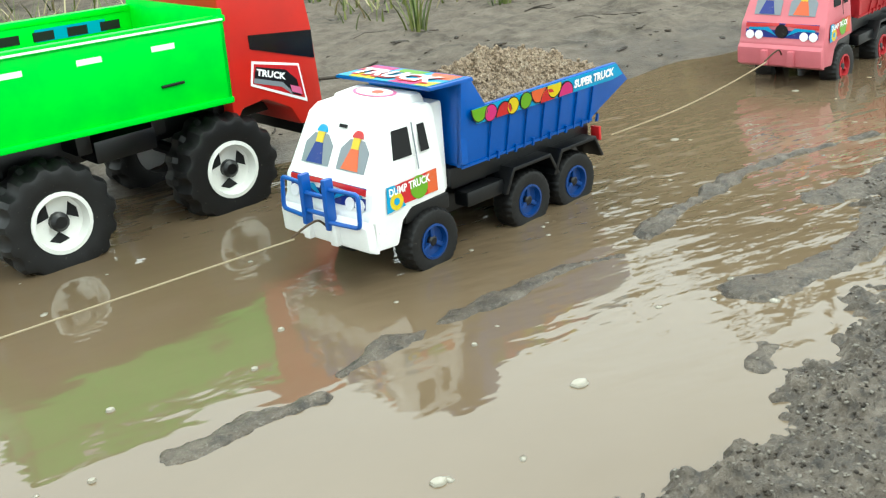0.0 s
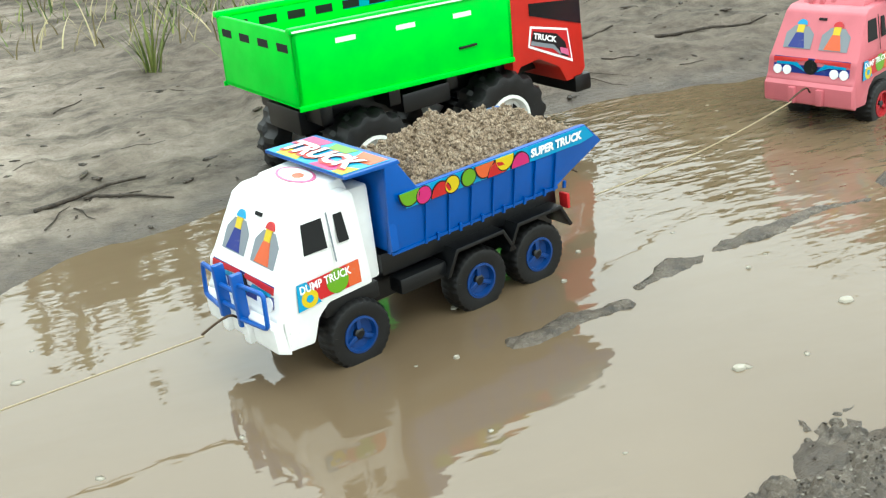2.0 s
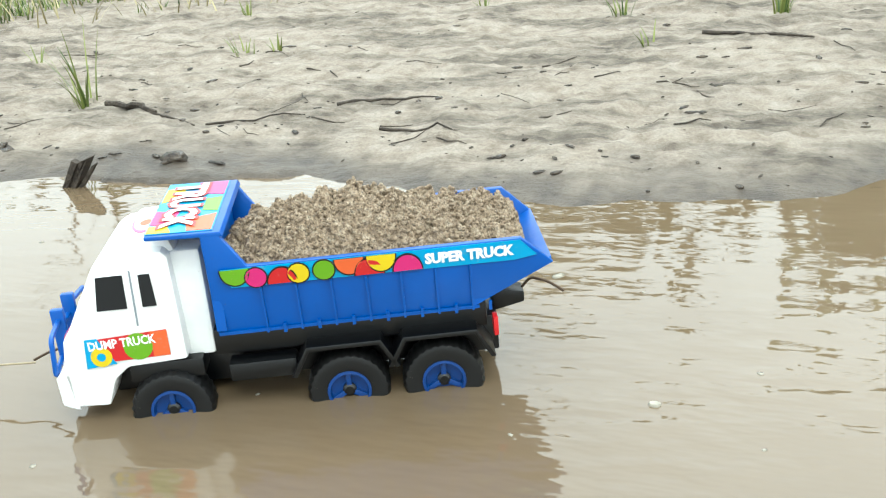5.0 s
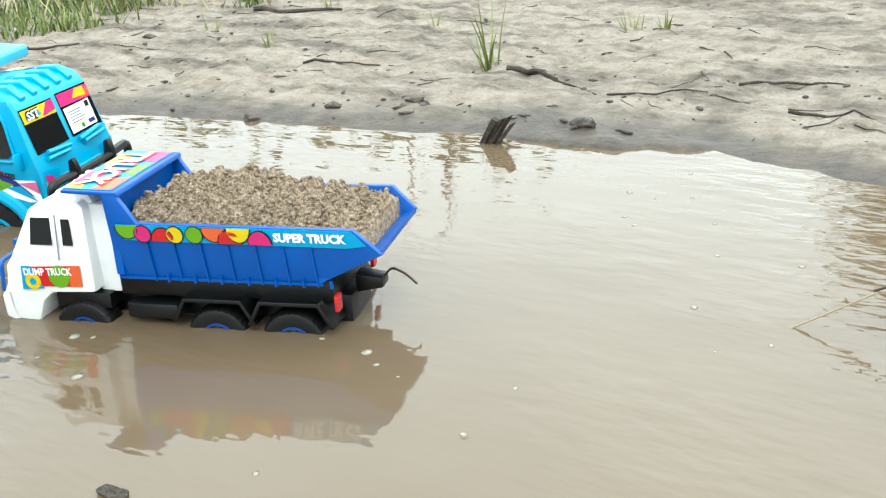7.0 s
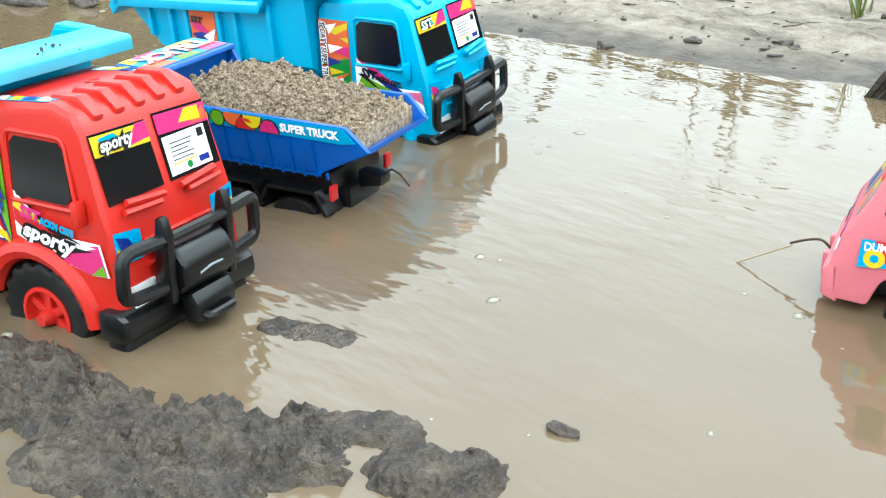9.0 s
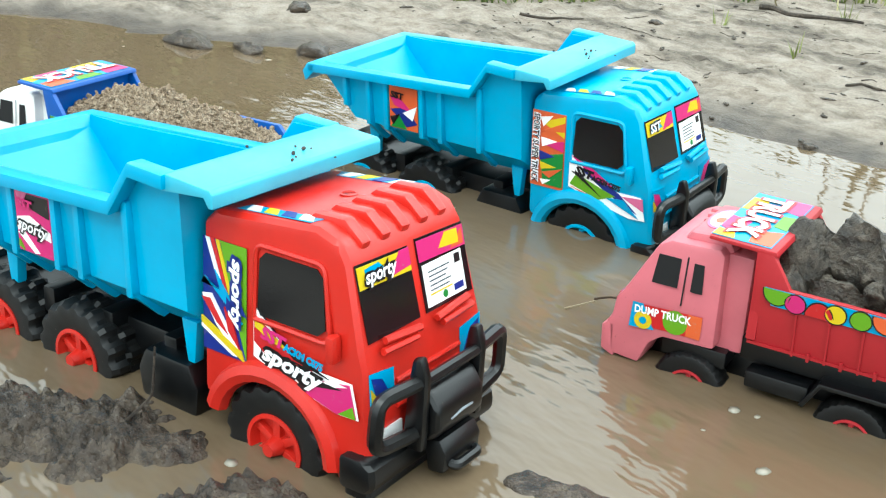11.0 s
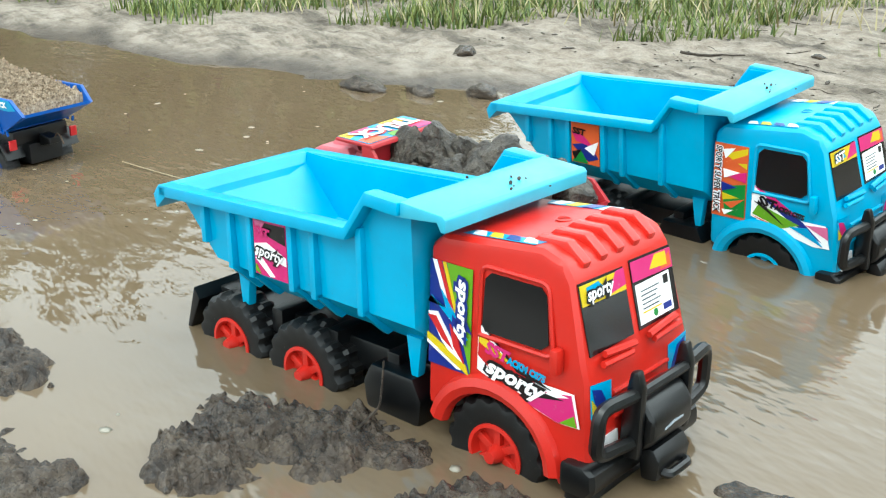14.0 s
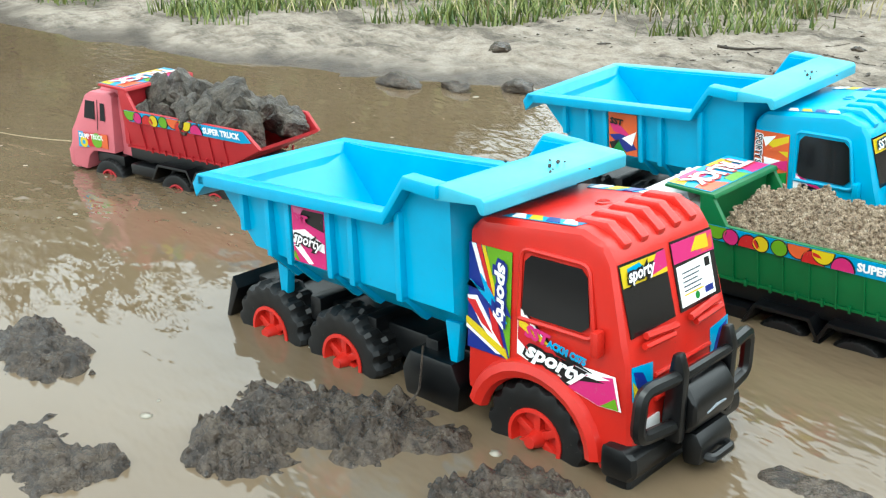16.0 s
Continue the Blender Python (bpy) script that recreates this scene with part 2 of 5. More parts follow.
WIRE.node_tree.nodes["Principled BSDF"].inputs["Base Color"].default_value = rgb(78, 62, 48)
GRAIN = base("pale_grain", 0.6)[0]
GRAIN.node_tree.nodes["Principled BSDF"].inputs["Base Color"].default_value = rgb(116, 110, 100)
FOAM = base("foam_bubble", 0.25)[0]
FOAM.node_tree.nodes["Principled BSDF"].inputs["Base Color"].default_value = rgb(150, 144, 130)


# ---- mesh helpers (trucks are drawn in decimetres) ----
def finish(bm, smooth=30):
    bmesh.ops.recalc_face_normals(bm, faces=bm.faces)
    for f in bm.faces:
        f.smooth = True
    for e in bm.edges:
        e.smooth = len(e.link_faces) == 2 and e.calc_face_angle(0) < radians(smooth)
    return bm


def part(name, bm, material, parent=None, label="", scale=0.1, smooth=30):
    """Links a bmesh as one mesh object under a thing or a part."""
    if scale != 1:
        bmesh.ops.scale(bm, vec=(scale,) * 3, verts=bm.verts)
    finish(bm, smooth)
    me = bpy.data.meshes.new(name)
    bm.to_mesh(me)
    bm.free()
    me.materials.append(material)
    ob = new(name, me)
    ob.parent = parent
    return tagged(ob, label)


def shared(name, me, parent, m):
    """Another object on the same mesh."""
    ob = new(name, me)
    ob.parent = parent
    ob.matrix_basis = m
    return ob


def bevelled(bm, width, segments=2, angle=25):
    edges = [e for e in bm.edges if len(e.link_faces) == 2 and e.calc_face_angle(0) > radians(angle)]
    bmesh.ops.bevel(bm, geom=edges, offset=width, segments=segments, profile=0.6, affect="EDGES", clamp_overlap=True)
    return bm


def box(x0, x1, y0, y1, z0, z1, bevel=0.0, bm=None):
    one = bmesh.new()
    bmesh.ops.create_cube(one, size=1)
    for v in one.verts:
        v.co = Vector(((x0 + x1) / 2 + v.co.x * (x1 - x0), (y0 + y1) / 2 + v.co.y * (y1 - y0), (z0 + z1) / 2 + v.co.z * (z1 - z0)))
    if bevel:
        bevelled(one, bevel)
    return join(bm, one)


def join(bm, one):
    if bm is None:
        return one
    me = bpy.data.meshes.new("tmp")
    one.to_mesh(me)
    one.free()
    bm.from_mesh(me)
    bpy.data.meshes.remove(me)
    return bm


def prism(poly, y0, y1, bevel=0.0, taper=None, bm=None, segments=2):
    """A side profile of (x, z) drawn across y0..y1; taper(x, z) narrows it."""
    one = bmesh.new()
    rows = []
    for y in (y0, y1):
        rows.append([one.verts.new((x, y * (taper(x, z) if taper else 1), z)) for x, z in poly])
    one.faces.new(rows[0])
    one.faces.new(rows[1][::-1])
    k = len(poly)
    for i in range(k):
        one.faces.new((rows[0][i], rows[1][i], rows[1][(i + 1) % k], rows[0][(i + 1) % k]))
    bmesh.ops.recalc_face_normals(one, faces=one.faces)
    if bevel:
        bevelled(one, bevel, segments)
    return join(bm, one)


def tube(points, r, n=8, bm=None, taper=1.0):
    """A round bar along points."""
    one = bmesh.new()
    pts = [Vector(p) for p in points]
    rings, side = [], None
    for i, p in enumerate(pts):
        d = (pts[min(i + 1, len(pts) - 1)] - pts[max(i - 1, 0)]).normalized()
        if side is None:
            side = d.cross((0, 0, 1) if abs(d.z) < 0.9 else (1, 0, 0)).normalized()
        side = (side - d * side.dot(d)).normalized()
        up = d.cross(side)
        k = r * (1 + (taper - 1) * i / max(1, len(pts) - 1))
        rings.append([one.verts.new(p + k * (math.cos(a) * side + math.sin(a) * up)) for a in (math.tau * j / n for j in range(n))])
    for a, b in zip(rings, rings[1:]):
        for j in range(n):
            one.faces.new((a[j], a[(j + 1) % n], b[(j + 1) % n], b[j]))
    one.faces.new(rings[0][::-1])
    one.faces.new(rings[-1])
    return join(bm, one)


def rounded(points, r, steps=4):
    """A polyline with its inner corners rounded by r."""
    pts = [Vector(p) for p in points]
    out = [pts[0]]
    for a, b, c in zip(pts, pts[1:], pts[2:]):
        p, q = b + (a - b).normalized() * r, b + (c - b).normalized() * r
        for i in range(steps + 1):
            t = i / steps
            out.append((1 - t) ** 2 * p + 2 * t * (1 - t) * b + t * t * q)
    return out + [pts[-1]]


def lathe(profile, n=24, bm=None, caps=True, tread=None):
    """Turned about the y axis: (radius, y) from one side to the other."""
    one = bmesh.new()
    rings = [[one.verts.new(((r * (tread(i, j) if tread else 1)) * math.cos(math.tau * j / n), y, (r * (tread(i, j) if tread else 1)) * math.sin(math.tau * j / n))) for j in range(n)] for i, (r, y) in enumerate(profile)]
    for a, b in zip(rings, rings[1:]):
        for j in range(n):
            one.faces.new((a[j], a[(j + 1) % n], b[(j + 1) % n], b[j]))
    if caps:
        one.faces.new(rings[0][::-1])
        one.faces.new(rings[-1])
    return join(bm, one)


def flat(place, outline, thick=0.006, bm=None):
    """A thin sticker: outline of (u, v), place(u, v, lift) gives the point on the surface."""
    one = bmesh.new()
    lo = [one.verts.new(place(u, v, 0.002)) for u, v in outline]
    hi = [one.verts.new(place(u, v, thick)) for u, v in outline]
    one.faces.new(hi)
    k = len(outline)
    for i in range(k):
        one.faces.new((lo[i], lo[(i + 1) % k], hi[(i + 1) % k], hi[i]))
    return join(bm, one)


def disc(u, v, r, n=18, squash=1.0, a0=0.0, a1=math.tau):
    return [(u + r * math.cos(a0 + (a1 - a0) * i / n), v + squash * r * math.sin(a0 + (a1 - a0) * i / n)) for i in range(n if a1 - a0 > 6.2 else n + 1)]


def rect(u0, u1, v0, v1):
    return [(u0, v0), (u1, v0), (u1, v1), (u0, v1)]


def lettering(name, words, place, u, v, size, material, parent, mirror=1, shear=0.0, turn=0.0, width=None, bold=0.0):
    """Words as flat mesh letters on a surface; mirror = -1 where u runs against the reading direction."""
    cu = bpy.data.curves.new("words", "FONT")
    cu.body, cu.size, cu.shear, cu.offset, cu.resolution_u = words, size, shear, bold, 2
    tmp = new("words", cu)
    bpy.context.view_layer.update()
    me = bpy.data.meshes.new_from_object(tmp.evaluated_get(bpy.context.evaluated_depsgraph_get()))
    bpy.data.objects.remove(tmp)
    bm = bmesh.new()
    bm.from_mesh(me)
    bpy.data.meshes.remove(me)
    wide = max(w.co.x for w in bm.verts)
    k = width / wide if width else 1.0
    c, s = math.cos(turn), math.sin(turn)
    for w in bm.verts:
        a, b = w.co.x * k, w.co.y
        w.co = place(u + mirror * (a * c - b * s), v + a * s + b * c, 0.010)
    return part(name, bm, material, parent, smooth=1)


def scatter_mesh(name, places, material, parent=None, scale=0.1):
    """Many small pebbles in one mesh; places are matrices."""
    seed = bmesh.new()
    bmesh.ops.create_icosphere(seed, subdivisions=1, radius=1)
    unit = np.array([v.co[:] for v in seed.verts])
    seed.verts.index_update()
    tri = np.array([[v.index for v in f.verts] for f in seed.faces])
    seed.free()
    co = np.concatenate([unit @ np.array(m.to_3x3()).T + np.array(m.translation) for m in places]) * scale
    faces = np.concatenate([tri + len(unit) * i for i in range(len(places))])
    me = bpy.data.meshes.new(name)
    me.from_pydata(co.tolist(), [], faces.tolist())
    me.shade_smooth()
    me.materials.append(material)
    ob = new(name, me)
    ob.parent = parent
    return ob


def lerp(x, xs, ys):
    return float(np.interp(x, xs, ys))


# ---- wheels ----
def wheel(parent, x, y, z, radius, width, rim_material, rim_radius, lugs=0, rim_label="", out=1, style="plain"):
    """A tyre with tread lugs, a rim and a hub; out = +1 or -1 is the outer side."""
    w, r = width / 2, radius
    axle = bpy.data.objects.new("wheel", None)
    scene.collection.objects.link(axle)
    axle.parent, axle.location = parent, (x * 0.1, y * 0.1, z * 0.1)
    sh = r * 0.16
    q = rim_radius
    prof = [(q, -w * 0.2), (q, -w * 0.86), (r - sh, -w), (r - sh * 0.4, -w * 0.93), (r, -w * 0.66), (r, -w * 0.1), (r, w * 0.1), (r, w * 0.66), (r - sh * 0.4, w * 0.93), (r - sh, w), (q, w * 0.86), (q, w * 0.2)]
    teeth = lugs or 30
    depth = 0.075 if lugs else 0.025

    def tread(i, j):
        if i < 3 or i > 8:
            return 1.0
        shift = 0 if i in (3, 4, 5) else 2
        return 1.0 + (depth if ((j + shift) % 4) < 2 else 0.0) - (0.02 if lugs else 0)
    bm = lathe(prof, teeth * 4, None, False, tread)
    part("tyre", bm, TYRE, axle)
    rm = lathe([(q * 1.03, out * w * 0.2), (q * 1.03, out * w * 0.93), (q * 0.9, out * w * 0.95), (q * 0.84, out * w * 0.5), (q * 0.2, out * w * 0.45), (q * 0.2, out * w * 0.3)], 28)
    spokes = {"spoked": 6, "star": 0, "dish": 3}.get(style, 5)
    for i in range(spokes):
        one = box(-0.13 * q, 0.13 * q, min(out * w * 0.45, out * w * 0.74), max(out * w * 0.45, out * w * 0.74), q * 0.15, q * 0.9, 0.01)
        bmesh.ops.rotate(one, verts=one.verts, cent=(0, 0, 0), matrix=Matrix.Rotation(math.tau * i / spokes, 3, "Y"))
        rm = join(rm, one)
    rim = part("rim", rm, rim_material, axle, rim_label)
    if style == "star":
        for i in range(3):
            a = math.tau * i / 3 + 0.4
            tri = [(0.62, -0.34), (0.74, 0.0), (0.62, 0.34), (0.34, 0.0)]
            wedge = bmesh.new()
            near = [wedge.verts.new((q * (u * math.cos(a) - v * math.sin(a)), out * w * 0.50, q * (u * math.sin(a) + v * math.cos(a)))) for u, v in tri]
            top = [wedge.verts.new((q * (u * math.cos(a) - v * math.sin(a)), out * w * 0.515, q * (u * math.sin(a) + v * math.cos(a)))) for u, v in tri]
            wedge.faces.new(top)
            for k in range(4):
                wedge.faces.new((near[k], near[(k + 1) % 4], top[(k + 1) % 4], top[k]))
            part("rim_slot", wedge, RECESS_SHADE, rim)
    hub_len = 1.25 if style == "spoked" else 0.8
    part("hub", lathe([(q * 0.32, out * w * 0.4), (q * 0.32, out * w * 0.7), (q * 0.2, out * w * hub_len), (q * 0.12, out * w * hub_len)], 12), rim_material if style == "spoked" else BLACK, rim)
    return axle


# ---- small tipper truck ----
CAB = [(0.78, 0.40), (0.82, 0.72), (0.78, 0.78), (0.75, 0.98), (0.69, 1.06), (0.43, 1.55), (0.32, 1.61), (-0.12, 1.63), (-0.17, 1.57), (-0.20, 0.72),
       (0.28, 0.70), (0.40, 0.60), (0.48, 0.38)]
BED = [(-0.46, 0.88), (-2.55, 0.90), (-3.17, 1.22), (-2.92, 1.46), (-0.78, 1.47), (-0.60, 1.75), (-0.46, 1.75)]


def cab_half(x, z):
    return 0.64 * (1 - 0.13 * max(0.0, z - 0.98) / 0.7)


def cab_face(y, z, lift):
    x = lerp(z, [0.40, 0.72, 0.78, 0.98, 1.06, 1.55, 1.61], [0.78, 0.82, 0.78, 0.75, 0.69, 0.43, 0.32])
    return Vector((x + lift, y, z + 0.4 * lift))


def small_truck(name, cab_material, bed_material, rim_material, label, bull_bar, rail_tint):
    """Six-wheeled toy tipper: front axle at x = 0, tyres standing on z = 0."""
    truck = tagged(new(name), label, "toy truck", "towed toy trucks")
    cab = part("cab", prism(CAB, -1, 1, 0.035, cab_half), cab_material, truck)
    part("roof_fairing", prism([(0.29, 1.56), (0.20, 1.69), (-0.16, 1.71), (-0.22, 1.56)], -0.44, 0.44, 0.05), cab_material, cab)
    part("cab_back", box(-0.40, -0.15, -0.46, 0.46, 0.66, 1.58, 0.04), cab_material, cab)
    for i in range(5):
        part("roof_knob", box(0.20 - 0.02 * i, 0.28 - 0.02 * i, -0.34 + 0.15 * i, -0.26 + 0.15 * i, 1.58, 1.68, 0.03), cab_material, cab)
    bumper = prism([(0.72, 0.36), (0.86, 0.42), (0.87, 0.66), (0.80, 0.72), (0.72, 0.72)], -0.64, 0.64, 0.03)
    for y in (-0.2, 0.2):
        bumper = box(0.80, 0.92, y - 0.05, y + 0.05, 0.42, 0.64, 0.02, bumper)
    part("bumper", bumper, cab_material, cab)
    tint = "white" if cab_material is WHITE else "pinkish"
    # front stickers: grille band, lamps, badge disc, plain seat shapes behind the screen
    part("grille_sticker", flat(cab_face, rect(-0.55, 0.55, 0.80, 1.0)), INK["navy"], cab)
    for y in (-1, 1):
        part("grille_stripe", flat(cab_face, [(0.05 * y, 0.96), (0.55 * y, 0.93), (0.55 * y, 0.99), (0.05 * y, 1.0)], 0.010), INK["red"], cab)
        part("grille_stripe", flat(cab_face, [(0.08 * y, 0.83), (0.26 * y, 0.90), (0.5 * y, 0.90), (0.5 * y, 0.93), (0.2 * y, 0.94)], 0.012), INK["cyan"], cab)
        for u in (0.34, 0.48):
            part("headlight", flat(cab_face, disc(u * y, 0.83, 0.062, 14), 0.016), INK["white"], cab)
    part("badge", flat(cab_face, disc(0, 0.89, 0.095, 18), 0.02), INK["black"], cab)
    for y, coat, cap in ((0.25, "orange", "red"), (-0.27, "navy", "cyan")):
        part("seat_sticker", flat(cab_face, [(y - 0.2, 1.10), (y + 0.2, 1.10), (y + 0.2, 1.28), (y + 0.1, 1.37), (y - 0.1, 1.37), (y - 0.2, 1.28)]), INK["grey"], cab)
        part("coat_sticker", flat(cab_face, [(y - 0.13, 1.11), (y + 0.11, 1.11), (y + 0.05, 1.29), (y - 0.06, 1.29)], 0.010), INK[coat], cab)
        part("yellow_sticker", flat(cab_face, rect(y - 0.055, y + 0.045, 1.29, 1.39), 0.012), INK["yellow"], cab)
        part("cap_sticker", flat(cab_face, disc(y, 1.385, 0.072, 10, 0.9, 0, math.pi), 0.014), INK[cap], cab)
    part("badge_slot", flat(cab_face, rect(-0.05, 0.06, 1.45, 1.48), 0.012), RECESS_SHADE, cab)
    # side windows and stickers
    for s in (-1, 1):
        def side(u, v, lift, s=s):
            return Vector((u, s * (cab_half(u, v) + lift), v))
        part("side_window", flat(side, [(0.20, 1.20), (0.44, 1.20), (0.41, 1.47), (0.20, 1.47)]), RECESS_SHADE, cab)
        part("quarter_window", flat(side, [(-0.03, 1.20), (0.08, 1.20), (0.08, 1.46), (-0.01, 1.46)]), RECESS_SHADE, cab)
        part("side_sticker", flat(side, [(-0.07, 0.78), (0.40, 0.77), (0.58, 0.74), (0.57, 0.97), (-0.07, 1.0)]), INK["red"], cab)
        part("cyan_sticker", flat(side, [(0.36, 0.75), (0.60, 0.73), (0.58, 0.98), (0.48, 0.98)], 0.008), INK["cyan"], cab)
        part("lime_sticker", flat(side, disc(0.17, 0.88, 0.115), 0.009), INK["lime"], cab)
        part("orange_sticker", flat(side, rect(-0.072, 0.06, 0.78, 0.995), 0.0085), INK["orange"], cab)
        part("ring_sticker", flat(side, disc(0.47, 0.82, 0.085), 0.009), INK["yellow"], cab)
        part("ring_centre", flat(side, disc(0.47, 0.82, 0.036, 12), 0.011), INK["cyan"], cab)
        part("door_groove", flat(side, rect(0.135, 0.15, 1.05, 1.5), 0.004), RECESS_SHADE if cab_material is PINK else INK["grey"], cab)
        lettering("side_lettering", "DUMP TRUCK", side, 0.56 if s > 0 else -0.02, 0.885, 0.105, INK["white"], cab, -s, 0, -0.04 * s if s < 0 else 0.03, 0.54, 0.003)
    if bull_bar:
        bar = None
        for y in (-1, 1):
            bar = tube(rounded([(0.90, 0.16 * y, 0.98), (0.86, 0.56 * y, 0.98), (0.88, 0.57 * y, 0.66), (0.93, 0.16 * y, 0.66)], 0.05), 0.022, 8, bar)
            bar = box(0.84, 0.95, y * 0.17 - 0.03, y * 0.17 + 0.03, 0.58, 1.08, 0.015, bar)
        for z in (0.72, 0.90):
            bar = tube([(0.91, -0.16, z), (0.91, 0.16, z)], 0.022, 8, bar)
        part("bull_bar", bar, bull_bar, truck, "blue bull bar")
    # tipper bed
    bed = part("bed", box(-2.55, -0.48, -0.58, 0.58, 0.89, 0.94), bed_material, truck)
    for s in (-1, 1):
        one = prism(BED, s * 0.62, s * 0.68, 0.012)
        for v in one.verts:
            v.co.y -= s * 0.09 * max(0.0, 1.38 - v.co.z) / 0.48
        part("side_panel", one, bed_material, bed)
    part("tail_floor", prism([(-2.52, 0.89), (-3.16, 1.20), (-3.16, 1.25), (-2.52, 0.95)], -0.60, 0.60), bed_material, bed)
    part("front_wall", prism([(-0.54, 0.92), (-0.46, 0.92), (-0.46, 1.75), (-0.54, 1.75)], -0.62, 0.62), bed_material, bed)
    for s in (-1, 1):
        def wall(u, v, lift, s=s):
            return Vector((u, s * (0.682 - 0.09 * max(0.0, 1.38 - v) / 0.48 + lift), v))
        for i in range(7):
            x = -0.86 - 0.275 * i
            part("rib", flat(wall, rect(x - 0.009, x + 0.009, 0.86, 1.28), 0.022), bed_material, bed)
            part("nub", flat(wall, rect(x - 0.15, x - 0.125, 0.85, 0.93), 0.03), bed_material, bed)
        part("bottom_flange", flat(wall, rect(-2.56, -0.47, 0.87, 0.90), 0.014), bed_material, bed)
        part("rail_sticker", flat(wall, [(-0.64, 1.30), (-2.86, 1.28), (-3.04, 1.31), (-2.91, 1.45), (-0.79, 1.46), (-0.575, 1.46)], 0.008), INK[rail_tint], bed)
        for i, (c, u, v, a0, a1) in enumerate([("lime", -0.68, 1.455, math.pi, math.tau), ("magenta", -0.84, 1.37, 0, math.tau), ("red", -1.04, 1.30, 0, math.pi),
                                               ("yellow", -1.17, 1.37, 0, math.tau), ("lime", -1.37, 1.375, 0, math.tau), ("orange", -1.57, 1.45, math.pi, math.tau),
                                               ("red", -1.72, 1.295, 0, math.pi), ("yellow", -1.82, 1.45, math.pi, math.tau), ("magenta", -2.02, 1.295, 0, math.pi)]):
            full = a1 - a0 > 6
            k = 0.082 if full else 0.112
            part("dot_outline", flat(wall, disc(u, v, k + 0.010, 18, 1.0 if full else 1.2, a0, a1), 0.012 + 0.001 * i), INK["black"], bed)
            part("dot_sticker", flat(wall, disc(u, v, k, 18, 1.0 if full else 1.2, a0, a1), 0.0125 + 0.001 * i), INK[c], bed)
        lettering("rail_lettering", "SUPER TRUCK", lambda u, v, k, w=wall: w(u, v, k + 0.006), -2.16 if s > 0 else -2.86, 1.335, 0.118, INK["white"], bed, -s, 0, 0.0, 0.70, 0.006)
    visor = part("visor", prism([(-0.64, 1.73), (-0.04, 1.755), (-0.04, 1.79), (-0.62, 1.775)], -0.68, 0.68, 0.012), bed_material, bed)

    def visor_top(u, v, lift):
        return Vector((u, v, lerp(u, [-0.62, -0.04], [1.776, 1.791]) + lift))
    part("visor_sticker", flat(visor_top, rect(-0.56, -0.04, -0.64, 0.64)), INK["cyan" if bed_material is BLUE else rail_tint], visor)
    for c, poly in (("magenta", [(-0.55, -0.62), (-0.30, -0.62), (-0.40, -0.30), (-0.55, -0.26)]), ("yellow", [(-0.20, -0.50), (-0.05, -0.48), (-0.05, -0.12), (-0.22, -0.20)]), ("orange", [(-0.55, 0.24), (-0.32, 0.34), (-0.36, 0.62), (-0.55, 0.62)]),
                    ("lime", [(-0.55, -0.20), (-0.42, -0.16), (-0.42, 0.14), (-0.55, 0.18)]), ("magenta", [(-0.24, 0.16), (-0.05, 0.10), (-0.05, 0.42), (-0.20, 0.50)]), ("yellow", [(-0.20, 0.50), (-0.05, 0.46), (-0.05, 0.63), (-0.24, 0.63)])):
        part("visor_flash", flat(visor_top, poly, 0.010), INK[c], visor)
    lettering("visor_lettering", "TRUCK", lambda u, v, k: visor_top(-v, u, k + 0.006), -0.58, 0.14, 0.36, INK["red"], visor, 1, 0, 0, 1.16, 0.03)
    lettering("visor_lettering", "TRUCK", lambda u, v, k: visor_top(-v, u, k + 0.012), -0.56, 0.15, 0.34, INK["white"], visor, 1, 0, 0, 1.12, 0.012)

    def roof_top(u, v, lift):
        return Vector((u, v, lerp(u, [-0.16, 0.20], [1.71, 1.69]) + lift))
    part("roof_sticker", flat(roof_top, disc(0.05, 0.0, 0.13, 20, 2.2), 0.008), INK["pinkish"], cab)
    part("roof_sticker", flat(roof_top, disc(0.05, 0.0, 0.11, 20, 2.2), 0.011), INK["white"], cab)
    part("roof_sticker", flat(roof_top, disc(0.06, 0.06, 0.05, 12, 1.5), 0.014), INK["orange"], cab)
    # chassis, wheels, tail
    ch = box(-2.72, 0.5, -0.30, 0.30, 0.34, 0.66, 0.02)
    chassis = part("chassis", ch, BLACK, truck)
    part("subframe", box(-2.62, -0.40, -0.50, 0.50, 0.66, 0.88, 0.02), BLACK, chassis)
    part("cross_member", box(-0.30, 0.30, -0.56, 0.56, 0.52, 0.68, 0.02), BLACK, chassis)
    for s in (-1, 1):
        part("side_tank", box(-1.05, -0.50, min(s * 0.42, s * 0.62), max(s * 0.42, s * 0.62), 0.46, 0.62, 0.03), BLACK, truck)
        for x in (-1.44, -2.22):
            arch = [(x + 0.40, 0.46), (x + 0.28, 0.68), (x - 0.28, 0.68), (x - 0.40, 0.46), (x - 0.44, 0.47), (x - 0.30, 0.72), (x + 0.30, 0.72), (x + 0.44, 0.47)]
            part("fender", prism(arch, min(s * 0.34, s * 0.68), max(s * 0.34, s * 0.68), 0.008), BLACK, truck)
        part("tail_light", box(-2.70, -2.66, min(s * 0.5, s * 0.62), max(s * 0.5, s * 0.62), 0.62, 0.78, 0.01), INK["red"], truck, "red and yellow tail light sticker")
        for x in (0.0, -1.44, -2.22):
            wheel(truck, x, s * 0.50, 0.265, 0.33, 0.27, rim_material, 0.175, 0, "", s, "dish")
    part("hitch", prism([(-2.70, 0.60), (-2.98, 0.66), (-2.98, 0.76), (-2.70, 0.80)], -0.10, 0.10, 0.02), BLACK, truck)
